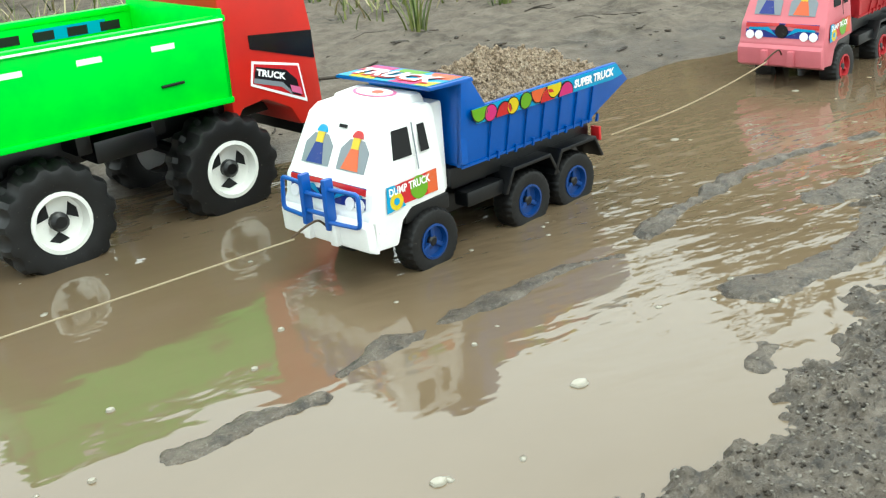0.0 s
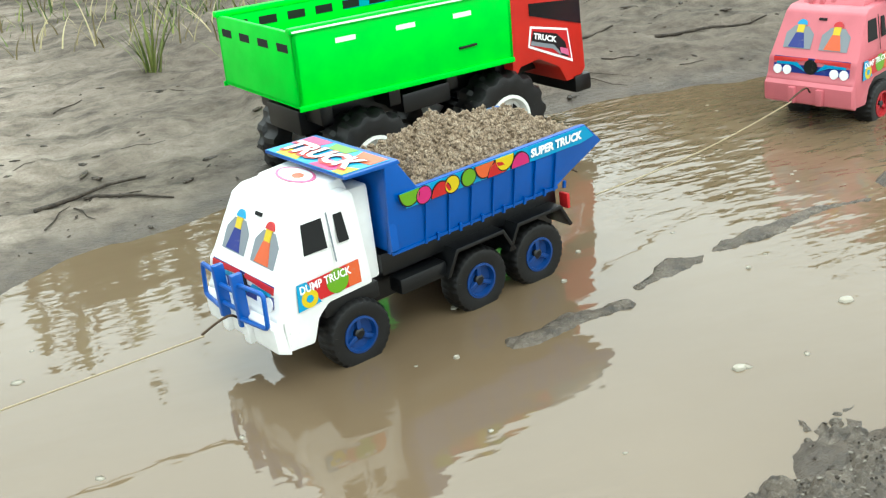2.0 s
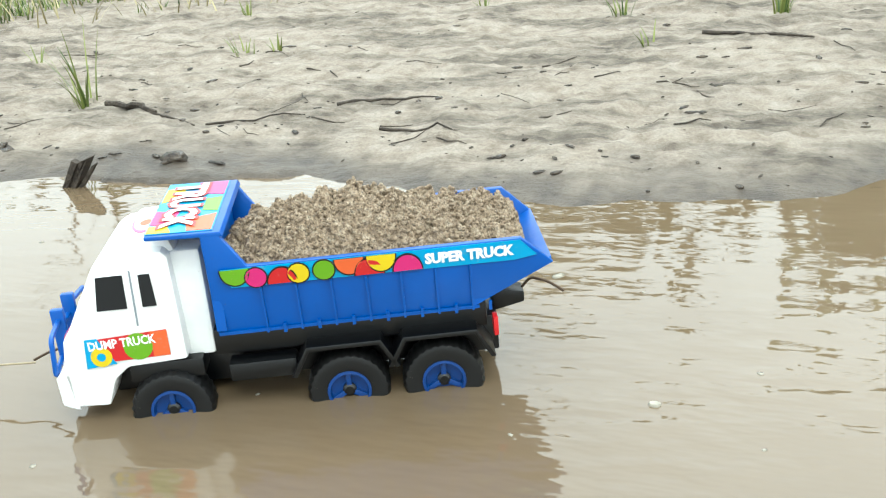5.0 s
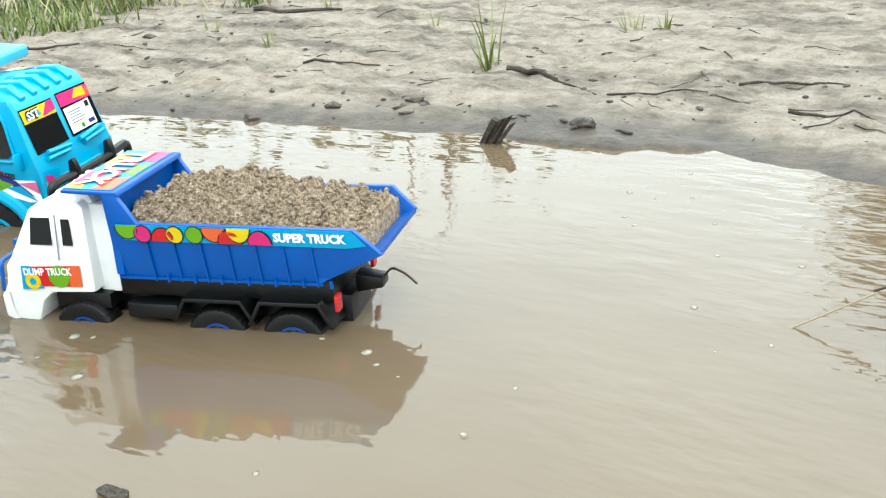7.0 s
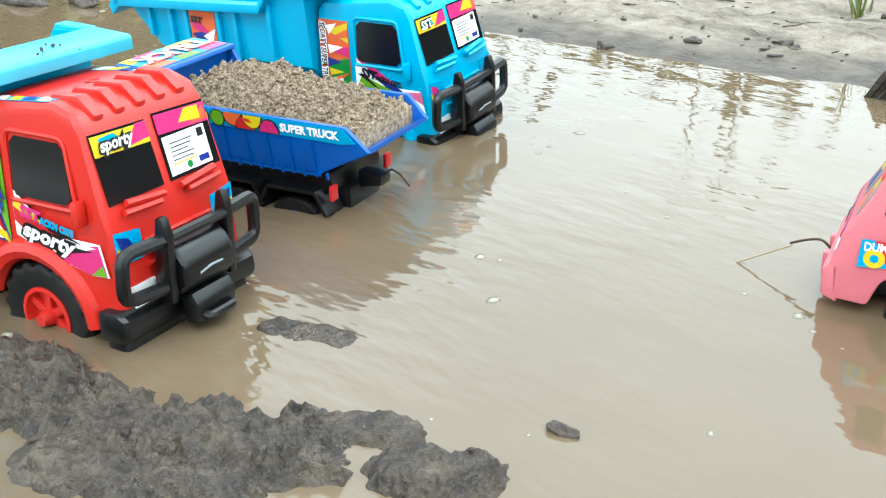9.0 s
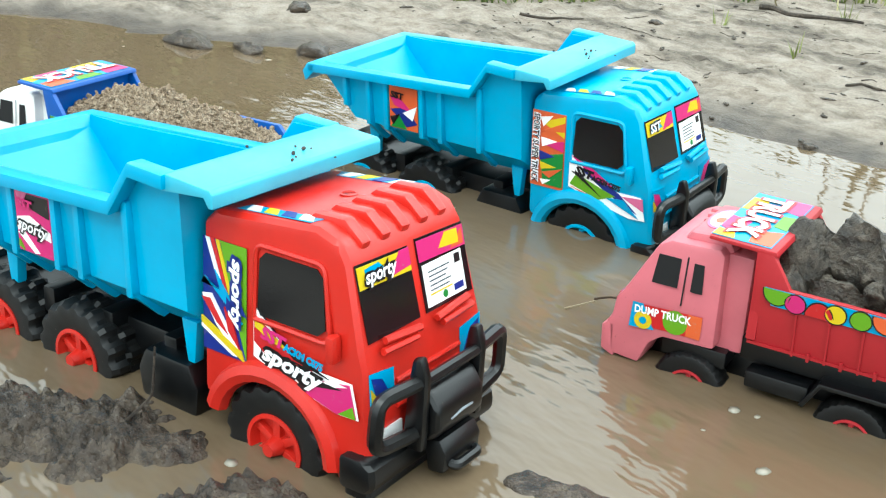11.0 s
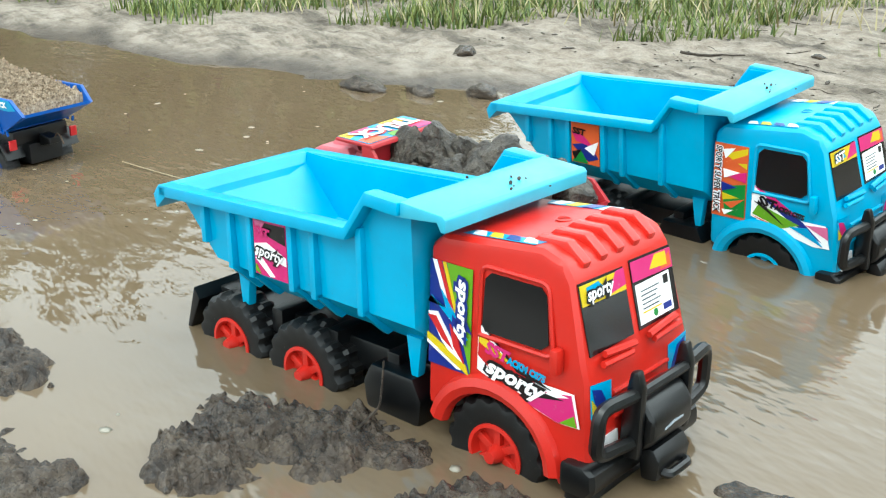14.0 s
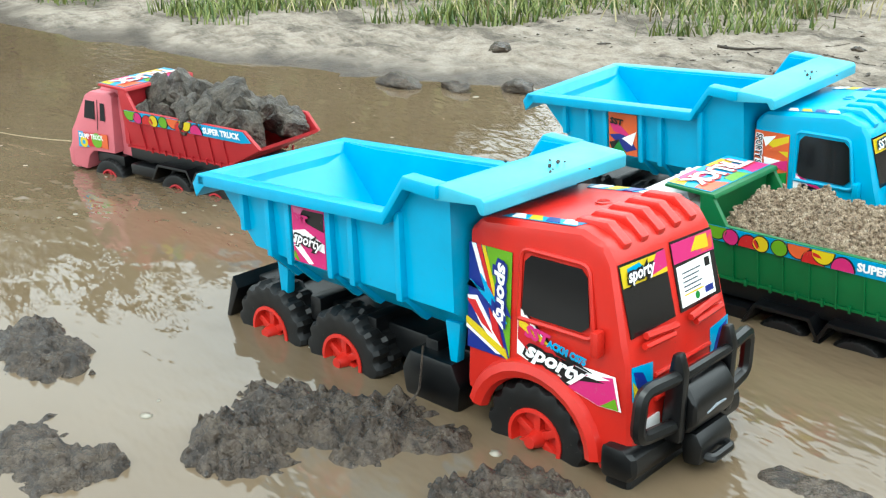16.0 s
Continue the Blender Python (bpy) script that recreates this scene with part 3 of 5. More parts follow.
    hook = tube(rounded([(-2.94, 0, 0.72), (-3.05, 0, 0.84), (-3.2, 0.05, 0.80), (-3.32, 0.1, 0.72)], 0.05), 0.012, 6)
    part("rear_wire", hook, WIRE, truck)
    part("front_wire", tube(rounded([(0.86, 0.05, 0.58), (0.96, 0.06, 0.68), (1.08, 0.02, 0.64), (1.24, -0.02, 0.56)], 0.05), 0.012, 6), WIRE, truck)
    return truck


# ---- large tipper truck ----
BIGCAB = [(-0.75, 0.30), (-0.74, 1.75), (-0.60, 1.87), (0.40, 1.96), (0.62, 1.89), (0.71, 1.75), (0.86, 1.14), (0.90, 0.98), (0.95, 0.20), (0.80, 0.02), (0.62, 0.02),
          (0.55, 0.32), (0.38, 0.55), (0.12, 0.64), (-0.18, 0.62), (-0.42, 0.50), (-0.56, 0.30)]


def big_half(x, z):
    return 0.74 * (1 - 0.09 * max(0.0, z - 1.0) / 1.0)


def big_face(y, z, lift):
    return Vector((lerp(z, [0.20, 0.98, 1.14, 1.75, 1.89], [0.95, 0.90, 0.86, 0.71, 0.62]) + lift, y, z + 0.25 * lift))


def large_truck(name, cab_material, rim_material, label, words):
    """Big toy tipper with bull bar: front axle at x = 0, hubs at z = 0.12."""
    truck = tagged(new(name), label, "toy truck", "parked large toy trucks")
    cab = part("cab", prism(BIGCAB, -1, 1, 0.10, big_half, None, 3), cab_material, truck)
    for i in range(5):
        y = -0.46 + 0.23 * i
        part("roof_rib", prism([(0.16, 1.92), (0.24, 1.99), (0.52, 2.00), (0.69, 1.86), (0.66, 1.78)], y - 0.055, y + 0.055, 0.03), cab_material, cab)
    part("roof_ring", lathe([(0.07, -0.006), (0.075, 0.006), (0.055, 0.006), (0.05, -0.006)], 20), cab_material, cab)
    cab.children[-1].matrix_basis = pose(0.005, 0.01, 0.1935, 90)
    for s in (-1, 1):
        def side(u, v, lift, s=s):
            return Vector((u, s * (big_half(u, v) + lift), v))
        frame_line = rounded([(-0.16, s * big_half(0, 1.1), 1.12), (-0.16, s * big_half(0, 1.7), 1.70), (0.50, s * big_half(0, 1.7), 1.70), (0.58, s * big_half(0, 1.1), 1.12), (-0.16, s * big_half(0, 1.1), 1.12)], 0.08)
        part("window_frame", tube(frame_line, 0.022, 6), cab_material, cab)
        part("side_window", flat(side, [(-0.10, 1.16), (0.46, 1.16), (0.53, 1.22), (0.49, 1.60), (0.43, 1.66), (-0.06, 1.66), (-0.12, 1.60), (-0.13, 1.22)], 0.008), GLASS, cab)
        arch = [(0.62 * math.cos(a), s * 0.72, 0.10 + 0.60 * math.sin(a)) for a in np.linspace(0.05, math.pi - 0.25, 14)]
        part("wheel_arch", tube(arch, 0.095, 8), cab_material, cab)
        part("mirror", box(0.60, 0.68, min(s * 0.72, s * 0.83), max(s * 0.72, s * 0.83), 1.02, 1.24, 0.035), cab_material, cab)
        # stickers on the rear pillar and the door
        red_set = words == "red"

        def pillar(a, b, lift, w=side):
            return w(-0.71 + 0.46 * a, 0.72 + 0.92 * b, lift)

        def door(a, b, lift, w=side):
            return w(-0.17 + 1.02 * a, 0.60 + 0.62 * b, lift)
        part("pillar_sticker", flat(pillar, rect(0, 1, 0, 1)), INK["navy" if red_set else "orange"], cab)
        flashes = [("lime", [(0.40, 1), (1, 1), (1, 0.02), (0.84, 0.30), (0.68, 0.56)]), ("white", [(0.06, 1), (0.16, 1), (0.56, 0.50), (0.50, 0.48)]), ("red", [(0.18, 1), (0.27, 1), (0.62, 0.55), (0.57, 0.52)]),
                   ("yellow", [(0.30, 1), (0.38, 1), (0.68, 0.58), (0.62, 0.56)]), ("white", [(0, 0.50), (0.22, 0.52), (0.90, 0.06), (0.80, 0.04), (0.34, 0.26)]), ("red", [(0, 0.47), (0.20, 0.48), (0.62, 0.20), (0.36, 0.28)]),
                   ("red", [(0.52, 0.44), (0.70, 0.36), (0.86, 0.10), (0.62, 0.24)]), ("yellow", [(0, 0.30), (0, 0.24), (0.80, 0.04), (0.97, 0.0), (0.90, 0.09), (0.44, 0.20)]), ("white", [(0, 0.23), (0, 0.20), (0.70, 0.03), (0.80, 0.03)]),
                   ("cyan", [(0, 0.60), (0.06, 0.66), (0.50, 0.50), (0.94, 0.34), (0.62, 0.56), (0.30, 0.74), (0.44, 0.58)])]
        if not red_set:
            flashes = [("yellow", [(0.30, 0.86), (0.98, 0.98), (0.98, 0.70)]), ("white", [(0.25, 0.92), (0.62, 0.96), (0.34, 0.80)]), ("orange", [(0.30, 0.74), (0.98, 0.90), (0.98, 0.78)]), ("magenta", [(0.32, 0.58), (0.98, 0.66), (0.98, 0.52)]),
                       ("white", [(0.30, 0.66), (0.78, 0.64), (0.34, 0.54)]), ("green", [(0.30, 0.42), (0.98, 0.50), (0.98, 0.04), (0.40, 0.04)]), ("yellow", [(0.30, 0.34), (0.80, 0.30), (0.34, 0.24)]), ("orange", [(0.36, 0.20), (0.98, 0.30), (0.60, 0.14)]),
                       ("navy", [(0.26, 0.48), (0.74, 0.44), (0.30, 0.36)]), ("white", [(0.32, 0.10), (0.66, 0.12), (0.40, 0.03)])]
        for i, (c, poly) in enumerate(flashes):
            part("pillar_flash", flat(pillar, poly, 0.008 + 0.0012 * i), INK[c], cab)
        down = -math.pi / 2 if s < 0 else math.pi / 2
        if red_set:
            for ink, k, bold in (("navy", 0.012, 0.030), ("white", 0.015, 0.006)):
                lettering("pillar_lettering", "sporty", lambda u, v, q, w=side, k=k: w(u, v, q + k), -0.375 if s < 0 else -0.275, 1.54 if s < 0 else 0.98, 0.145, INK[ink], cab, -s, 0.2, down, 0.56, bold)
        else:
            for ink, k, bold in (("white", 0.012, 0.014), ("black", 0.015, 0.003)):
                lettering("pillar_lettering", "SPORTY SUPER TRUCK", lambda u, v, q, w=side, k=k: w(u, v, q + k), -0.675 if s < 0 else -0.60, 1.61 if s < 0 else 0.76, 0.115, INK[ink], cab, -s, 0.1, down, 0.85, bold)
        part("door_sticker", flat(door, [(0, 0.34), (0.30, 0.18), (0.80, 0.0), (1.0, 0.02), (0.94, 0.46), (0.62, 0.46), (0.38, 0.58), (0, 1.0)]), INK["white"], cab)
        flashes = [("red", [(0.01, 0.55), (0.30, 0.22), (0.58, 0.44), (0.36, 0.56), (0.01, 0.90)]), ("yellow", [(0.02, 0.86), (0.36, 0.58), (0.18, 0.62), (0.02, 0.74)]), ("black", [(0.03, 0.99), (0.36, 0.60), (0.72, 0.42), (0.90, 0.36), (0.40, 0.50)]),
                   ("magenta", [(0.46, 0.14), (0.80, 0.01), (0.98, 0.03), (0.92, 0.44), (0.66, 0.36)]), ("white", [(0.60, 0.26), (0.90, 0.40), (0.74, 0.42)]), ("black", [(0.56, 0.36), (0.86, 0.34), (0.62, 0.26)]), ("lime", [(0.82, 0.02), (0.98, 0.03), (0.95, 0.18)])]
        if not red_set:
            flashes = [("magenta", [(0.02, 0.96), (0.34, 0.62), (0.60, 0.52), (0.30, 0.80)]), ("navy", [(0.10, 0.80), (0.50, 0.40), (0.90, 0.12), (0.66, 0.44)]), ("lime", [(0.02, 0.40), (0.40, 0.22), (0.62, 0.36), (0.10, 0.62)]), ("orange", [(0.02, 0.36), (0.44, 0.14), (0.30, 0.26)]),
                       ("pinkish", [(0.70, 0.40), (0.96, 0.44), (0.98, 0.20)]), ("black", [(0.04, 0.66), (0.44, 0.28), (0.20, 0.58)]), ("cyan", [(0.50, 0.30), (0.92, 0.04), (0.72, 0.34)])]
        for i, (c, poly) in enumerate(flashes):
            part("door_flash", flat(door, poly, 0.009 + 0.0012 * i), INK[c], cab)
        slope = -0.16 if s < 0 else 0.16
        lettering("door_lettering", "SST", lambda u, v, k, w=side: w(u, v, k + 0.012), -0.08 if s < 0 else 0.16, 1.00 if s < 0 else 0.97, 0.14, INK["magenta" if red_set else "black"], cab, -s, 0.15, slope, 0.25, 0.008)
        lettering("door_lettering", "ACKM C075", lambda u, v, k, w=side: w(u, v, k + 0.012), 0.15 if s < 0 else 0.52, 0.965 if s < 0 else 0.90, 0.085, INK["cyan" if red_set else "black"], cab, -s, 0.1, slope, 0.38, 0.006)
        if red_set:
            for ink, k, bold in (("black", 0.010, 0.034), ("white", 0.016, 0.008)):
                lettering("door_lettering", "sporty", lambda u, v, q, w=side, k=k: w(u, v, q + k), -0.07 if s < 0 else 0.56, 0.835 if s < 0 else 0.74, 0.19, INK[ink], cab, -s, 0.3, slope, 0.60, bold)
        part("roof_sticker", flat(lambda u, v, k, s=s: Vector((u, s * v, lerp(u, [-0.6, 0.4], [1.87, 1.96]) + k)), [(-0.40, 0.48), (0.34, 0.50), (0.30, 0.62), (-0.44, 0.60)]), INK["cyan"], cab)
        for i, c in enumerate(("white", "yellow", "navy", "white")):
            part("roof_flash", flat(lambda u, v, k, s=s: Vector((u, s * v, lerp(u, [-0.6, 0.4], [1.87, 1.96]) + k)), [(-0.38 + 0.17 * i, 0.49), (-0.28 + 0.17 * i, 0.49), (-0.20 + 0.17 * i, 0.60), (-0.34 + 0.17 * i, 0.60)], 0.010), INK[c], cab)
        # windscreen halves
        y0, y1 = (0.04, 0.65) if s > 0 else (-0.65, -0.04)
        part("windscreen", flat(big_face, [(y0, 1.18), (y1, 1.18), (y1 * 0.98 + y0 * 0.02, 1.72), (y0, 1.74)], 0.010), GLASS, cab)
        part("screen_sticker", flat(big_face, [(y0 + 0.01, 1.56), (y1 - 0.01, 1.54), (y1 - 0.01, 1.70), (y0 + 0.01, 1.72)], 0.014), INK["magenta" if s > 0 else "yellow"], cab)
        part("screen_flash", flat(big_face, [(0.30 * s, 1.56), (0.16 * s, 1.71), (0.05 * s, 1.71), (0.05 * s, 1.58)] if s < 0 else [(0.44, 1.56), (0.62, 1.68), (0.62, 1.56)], 0.0155), INK["magenta" if s < 0 else "orange"], cab)
        part("screen_sticker", flat(big_face, [(0.30 * s, 1.60), (0.56 * s, 1.58), (0.56 * s, 1.69), (0.40 * s, 1.70)], 0.016), INK["yellow" if s > 0 else "cyan"], cab)
        part("wiper", tube([big_face(0.10 * s, 1.13, 0.05), big_face(0.52 * s, 1.17, 0.05)], 0.03, 6), cab_material, cab)
        part("wiper", tube([big_face(0.16 * s, 1.08, 0.05), big_face(0.56 * s, 1.10, 0.05)], 0.03, 6), cab_material, cab)
        part("grille_sticker", flat(big_face, [(0.42 * s, 0.70), (0.70 * s, 0.70), (0.70 * s, 0.98), (0.42 * s, 0.94)]), INK["cyan"], cab)
        part("grille_flash", flat(big_face, [(0.46 * s, 0.72), (0.62 * s, 0.72), (0.68 * s, 0.94), (0.56 * s, 0.90)], 0.010), INK["navy" if words == "red" else "magenta"], cab)
        part("grille_flash", flat(big_face, [(0.60 * s, 0.74), (0.68 * s, 0.72), (0.69 * s, 0.86)], 0.012), INK["yellow"], cab)
    for ink, k, bold in (("black", 0.014, 0.020), ("white", 0.018, 0.004)):
        lettering("screen_lettering", "sporty" if words == "red" else "SST", lambda u, v, q, k=k: big_face(u, v, q + k), -0.58, 1.59, 0.13, INK[ink], cab, 1, 0.2, 0, 0.36 if words == "red" else 0.24, bold)
    # label sheet in one windscreen half: unreadable print as bars
    part("label_sheet", flat(big_face, [(0.07, 1.21), (0.57, 1.21), (0.57, 1.53), (0.07, 1.53)], 0.014), INK["white"], cab)
    for i in range(5):
        part("print_bar", flat(big_face, rect(0.13, 0.40 - 0.03 * (i % 3), 1.46 - 0.035 * i, 1.47 - 0.035 * i), 0.017), INK["steel"], cab)
    part("print_bar", flat(big_face, rect(0.12, 0.40, 1.29, 1.302), 0.017), INK["yellow"], cab)
    part("print_mark", flat(big_face, disc(0.30, 1.255, 0.032, 8), 0.017), INK["green"], cab)
    part("print_mark", flat(big_face, rect(0.47, 0.54, 1.44, 1.51), 0.017), INK["black"], cab)
    part("print_mark", flat(big_face, rect(0.42, 0.54, 1.24, 1.29), 0.017), INK["navy"], cab)
    part("number_board", flat(big_face, rect(-0.62, -0.36, 0.28, 0.50), 0.02), INK["white"], cab)
    for i in range(3):
        part("grille_line", tube([big_face(-0.4, 0.62 + 0.1 * i, 0.01), big_face(0.4, 0.62 + 0.1 * i, 0.01)], 0.02, 6), cab_material, cab)
    # bumper, winch and bull bar
    bum = prism([(0.96, 0.06), (1.20, 0.06), (1.26, 0.14), (1.25, 0.28), (1.16, 0.34), (0.96, 0.34)], -0.82, 0.82, 0.05)
    low = prism([(0.94, -0.16), (1.08, -0.16), (1.15, -0.08), (1.15, 0.055), (0.94, 0.055)], -0.76, 0.76, 0.04)
    for shell in (bum, low):
        for v in shell.verts:
            v.co.x -= 0.24 * max(0.0, abs(v.co.y) - 0.34) / 0.46
    bumper = part("bumper", bum, BLACK, truck, "black plastic front bumper")
    part("lower_bumper", low, BLACK, bumper)
    part("tow_block", prism([(1.10, 0.05), (1.25, 0.07), (1.27, 0.24), (1.21, 0.345), (1.06, 0.345)], -0.24, 0.24, 0.04), BLACK, bumper)
    part("tow_eye", tube(rounded([(1.20, -0.15, 0.14), (1.31, -0.15, 0.13), (1.31, 0.15, 0.13), (1.20, 0.15, 0.14)], 0.05), 0.04), BLACK, bumper)
    part("winch", prism([(0.90, 0.34), (1.16, 0.34), (1.24, 0.44), (1.24, 0.62), (1.14, 0.76), (0.96, 0.80)], -0.31, 0.31, 0.08, None, None, 3), BLACK, bumper)
    part("winch_scuff", tube([(1.235, -0.14, 0.50), (1.245, 0.0, 0.53), (1.235, 0.14, 0.52)], 0.012, 6), INK["grey"], bumper)
    for s in (-1, 1):
        part("bull_bar", tube(rounded([(1.12, s * 0.32, 0.86), (1.06, s * 0.79, 0.86), (1.04, s * 0.81, 0.46), (1.10, s * 0.32, 0.44)], 0.11), 0.058), BLACK, truck)
        part("bull_bar_post", prism([(0.98, 0.30), (1.16, 0.30), (1.18, 0.90), (1.13, 1.06), (1.06, 1.04), (1.02, 0.80)], s * 0.36 - 0.045, s * 0.36 + 0.045, 0.03), BLACK, truck)
    part("bull_bar_bridge", tube([(1.13, -0.34, 0.86), (1.13, 0.34, 0.86)], 0.045), BLACK, truck)
    # hopper
    xs = [(-0.78, 0.80), (-1.1, 0.74), (-3.0, 0.74), (-3.45, 0.98), (-3.95, 1.50)]
    rim = lambda x: lerp(x, [-4.1, -1.42, -1.16, -0.7], [1.67, 1.79, 2.13, 2.13])
    hop = bmesh.new()
    rings = []
    fine = [-0.78, -1.1, -1.16, -1.42, -2.4, -3.0, -3.45, -3.95]
    for x in fine:
        b = lerp(-x, [-k for k, _ in xs], [q for _, q in xs])
        mid = max(1.02, b + 0.06)
        rings.append([hop.verts.new((x, y, z)) for y, z in ((-0.86, rim(x)), (-0.83, mid), (-0.52, b), (0.52, b), (0.83, mid), (0.86, rim(x)))])
    for a, b in zip(rings, rings[1:]):
        for j in range(5):
            hop.faces.new((a[j], a[j + 1], b[j + 1], b[j]))
    hop.faces.new(rings[0])
    tail = [hop.verts.new((-4.06, y, 1.64)) for y in (-0.86, 0.86)]
    hop.faces.new((rings[-1][0], rings[-1][1], rings[-1][4], rings[-1][5], tail[1], tail[0]))
    hop.faces.new((rings[-1][1], rings[-1][2], rings[-1][3], rings[-1][4]))
    hopper = part("hopper", hop, SKYBLUE, truck)
    sol = hopper.modifiers.new("wall", "SOLIDIFY")
    sol.thickness, sol.offset = 0.006, 1
    for s in (-1, 1):
        line = [(-4.12, 1.67), (-1.44, 1.79), (-1.18, 2.15), (-0.80, 2.13)]
        lip = [(x, z + 0.03) for x, z in line] + [(x, z - 0.09) for x, z in reversed(line)]
        part("rim_lip", prism(lip, min(s * 0.84, s * 1.00), max(s * 0.84, s * 1.00), 0.02), SKYBLUE, hopper)
        for x, z0 in ((-1.36, 1.0), (-1.96, 1.0), (-2.26, 1.0), (-2.84, 1.0), (-3.14, 1.02), (-3.54, 1.2)):
            rib = prism([(x - 0.035, rim(x) - 0.06), (x + 0.035, rim(x) - 0.06), (x + 0.035, z0), (x - 0.035, z0)], min(s * 0.82, s * 0.91), max(s * 0.82, s * 0.91), 0.012)
            part("rib", rib, SKYBLUE, hopper)
            if z0 < 1.1:
                low = bmesh.new()
                a = [low.verts.new((x + dx, s * y, z)) for dx in (-0.035, 0.035) for y, z in ((0.82, 1.04), (0.91, 1.04), (0.60, 0.74), (0.52, 0.76))]
                for f in ((0, 1, 2, 3), (7, 6, 5, 4), (0, 4, 5, 1), (1, 5, 6, 2), (2, 6, 7, 3), (3, 7, 4, 0)):
                    low.faces.new([a[i] for i in f])
                part("rib", low, SKYBLUE, hopper)

        def panel(u, v, lift, s=s):
            return Vector((u, s * (0.885 + lift), v))
        part("hopper_sticker", flat(panel, rect(-2.78, -2.32, 1.06, 1.62)), INK["magenta" if words == "red" else "orange"], hopper)
        flashes = [("black", [(-2.77, 1.58), (-2.33, 1.60), (-2.33, 1.42), (-2.55, 1.46)]), ("white", [(-2.77, 1.36), (-2.60, 1.40), (-2.33, 1.30), (-2.33, 1.22), (-2.60, 1.26), (-2.77, 1.24)]), ("white", [(-2.77, 1.22), (-2.68, 1.24), (-2.50, 1.08), (-2.56, 1.07)]),
                   ("pinkish", [(-2.76, 1.60), (-2.60, 1.60), (-2.70, 1.46)]), ("lime", [(-2.77, 1.10), (-2.70, 1.07), (-2.76, 1.16)])]
        if words != "red":
            flashes = [("navy", [(-2.77, 1.30), (-2.50, 1.36), (-2.33, 1.16), (-2.50, 1.10)]), ("magenta", [(-2.77, 1.48), (-2.60, 1.46), (-2.40, 1.30), (-2.70, 1.36)]), ("green", [(-2.77, 1.07), (-2.50, 1.07), (-2.62, 1.24)]), ("white", [(-2.56, 1.28), (-2.33, 1.40), (-2.40, 1.20)]), ("black", [(-2.77, 1.20), (-2.60, 1.26), (-2.72, 1.10)])]
        for i, (c, poly) in enumerate(flashes):
            part("hopper_flash", flat(panel, poly, 0.010 + 0.002 * i), INK[c], hopper)
        if words == "red":
            for ink, k, bold in (("black", 0.012, 0.020), ("white", 0.016, 0.003)):
                lettering("hopper_lettering", "sporty", lambda u, v, q, w=panel, k=k: w(u, v, q + k), -2.76 if s < 0 else -2.35, 1.27, 0.15, INK[ink], hopper, -s, 0.3, -0.08 * -s, 0.41, bold)
        lettering("hopper_lettering", "SST", lambda u, v, k, w=panel: w(u, v, k + 0.014), -2.75 if s < 0 else -2.50, 1.47, 0.11, INK["magenta" if words == "red" else "black"], hopper, -s, 0.1, -0.06 * -s, 0.22, 0.006)
        for x in (-0.95, -3.27):
            part("hopper_leg", prism([(x - 0.10, 1.0 if x < -2 else 0.84), (x + 0.08, 0.84), (x + 0.03, 0.46), (x - 0.05, 0.46)], min(s * 0.56, s * 0.66), max(s * 0.56, s * 0.66), 0.015), SKYBLUE, hopper)
    part("tail_lip", prism([(-4.01, 1.59), (-4.17, 1.45), (-4.21, 1.59), (-4.12, 1.70), (-3.98, 1.70)], -1.0, 1.0, 0.015), SKYBLUE, hopper)
    visor = part("visor", prism([(-0.86, 2.02), (-0.86, 2.145), (-0.78, 2.16), (-0.35, 2.13), (-0.32, 2.10), (-0.32, 1.99), (-0.37, 1.99), (-0.41, 2.06)], -0.96, 0.96, 0.015), CYAN, hopper)
    scatter_mesh("mud_crumbs", crumbs([(-2.6, 0.1, 0.82, 0.20, 34), (-1.8, 0.2, 0.81, 0.3, 24), (-2.9, 0.5, 0.90, 0.2, 14), (-0.58, 0.1, 2.15, 0.2, 8)], 5), CLOD, hopper)
    tagged(hopper.children[-1], "specks of dried mud", kind="stuff")
    # chassis
    ch = box(-4.05, -0.6, -0.42, 0.42, 0.16, 0.48, 0.04)
    chassis = part("chassis", ch, BLACK, truck)
    for x in (-1.3, -2.1, -2.9, -3.6):
        part("cross_member", box(x - 0.08, x + 0.08, -0.58, 0.58, 0.30, 0.56, 0.03), BLACK, chassis)
    part("mud_flap", prism([(-3.98, 0.42), (-4.20, -0.02), (-4.24, 0.0), (-4.06, 0.54)], -0.72, 0.72, 0.01), BLACK, truck)
    for s in (-1, 1):
        part("fuel_tank", prism([(-1.56, 0.26), (-1.46, 0.46), (-0.94, 0.46), (-0.84, 0.26), (-0.87, 0.0), (-1.52, 0.0)], min(s * 0.40, s * 0.72), max(s * 0.40, s * 0.72), 0.05), BLACK, truck)
        for x in (0.0, -2.37, -3.47):
            wheel(truck, x, s * 0.55, 0.07, 0.50, 0.40, rim_material, 0.27, 17, "", s, "spoked")
    return truck


def crumbs(spots, seed):
    """Small mud crumbs lying about spots of (x, y, z, spread, count)."""
    rnd, out = random.Random(seed), []
    for x, y, z, spread, count in spots:
        for _ in range(count):
            k = rnd.uniform(0.008, 0.03)
            m = Matrix.LocRotScale((x + rnd.gauss(0, spread), y + rnd.gauss(0, spread), z + k * 0.3), Euler((rnd.random() * 6, rnd.random() * 6, 0)), (k * rnd.uniform(0.7, 1.6), k, k * 0.7))
            out.append(m)
    return out


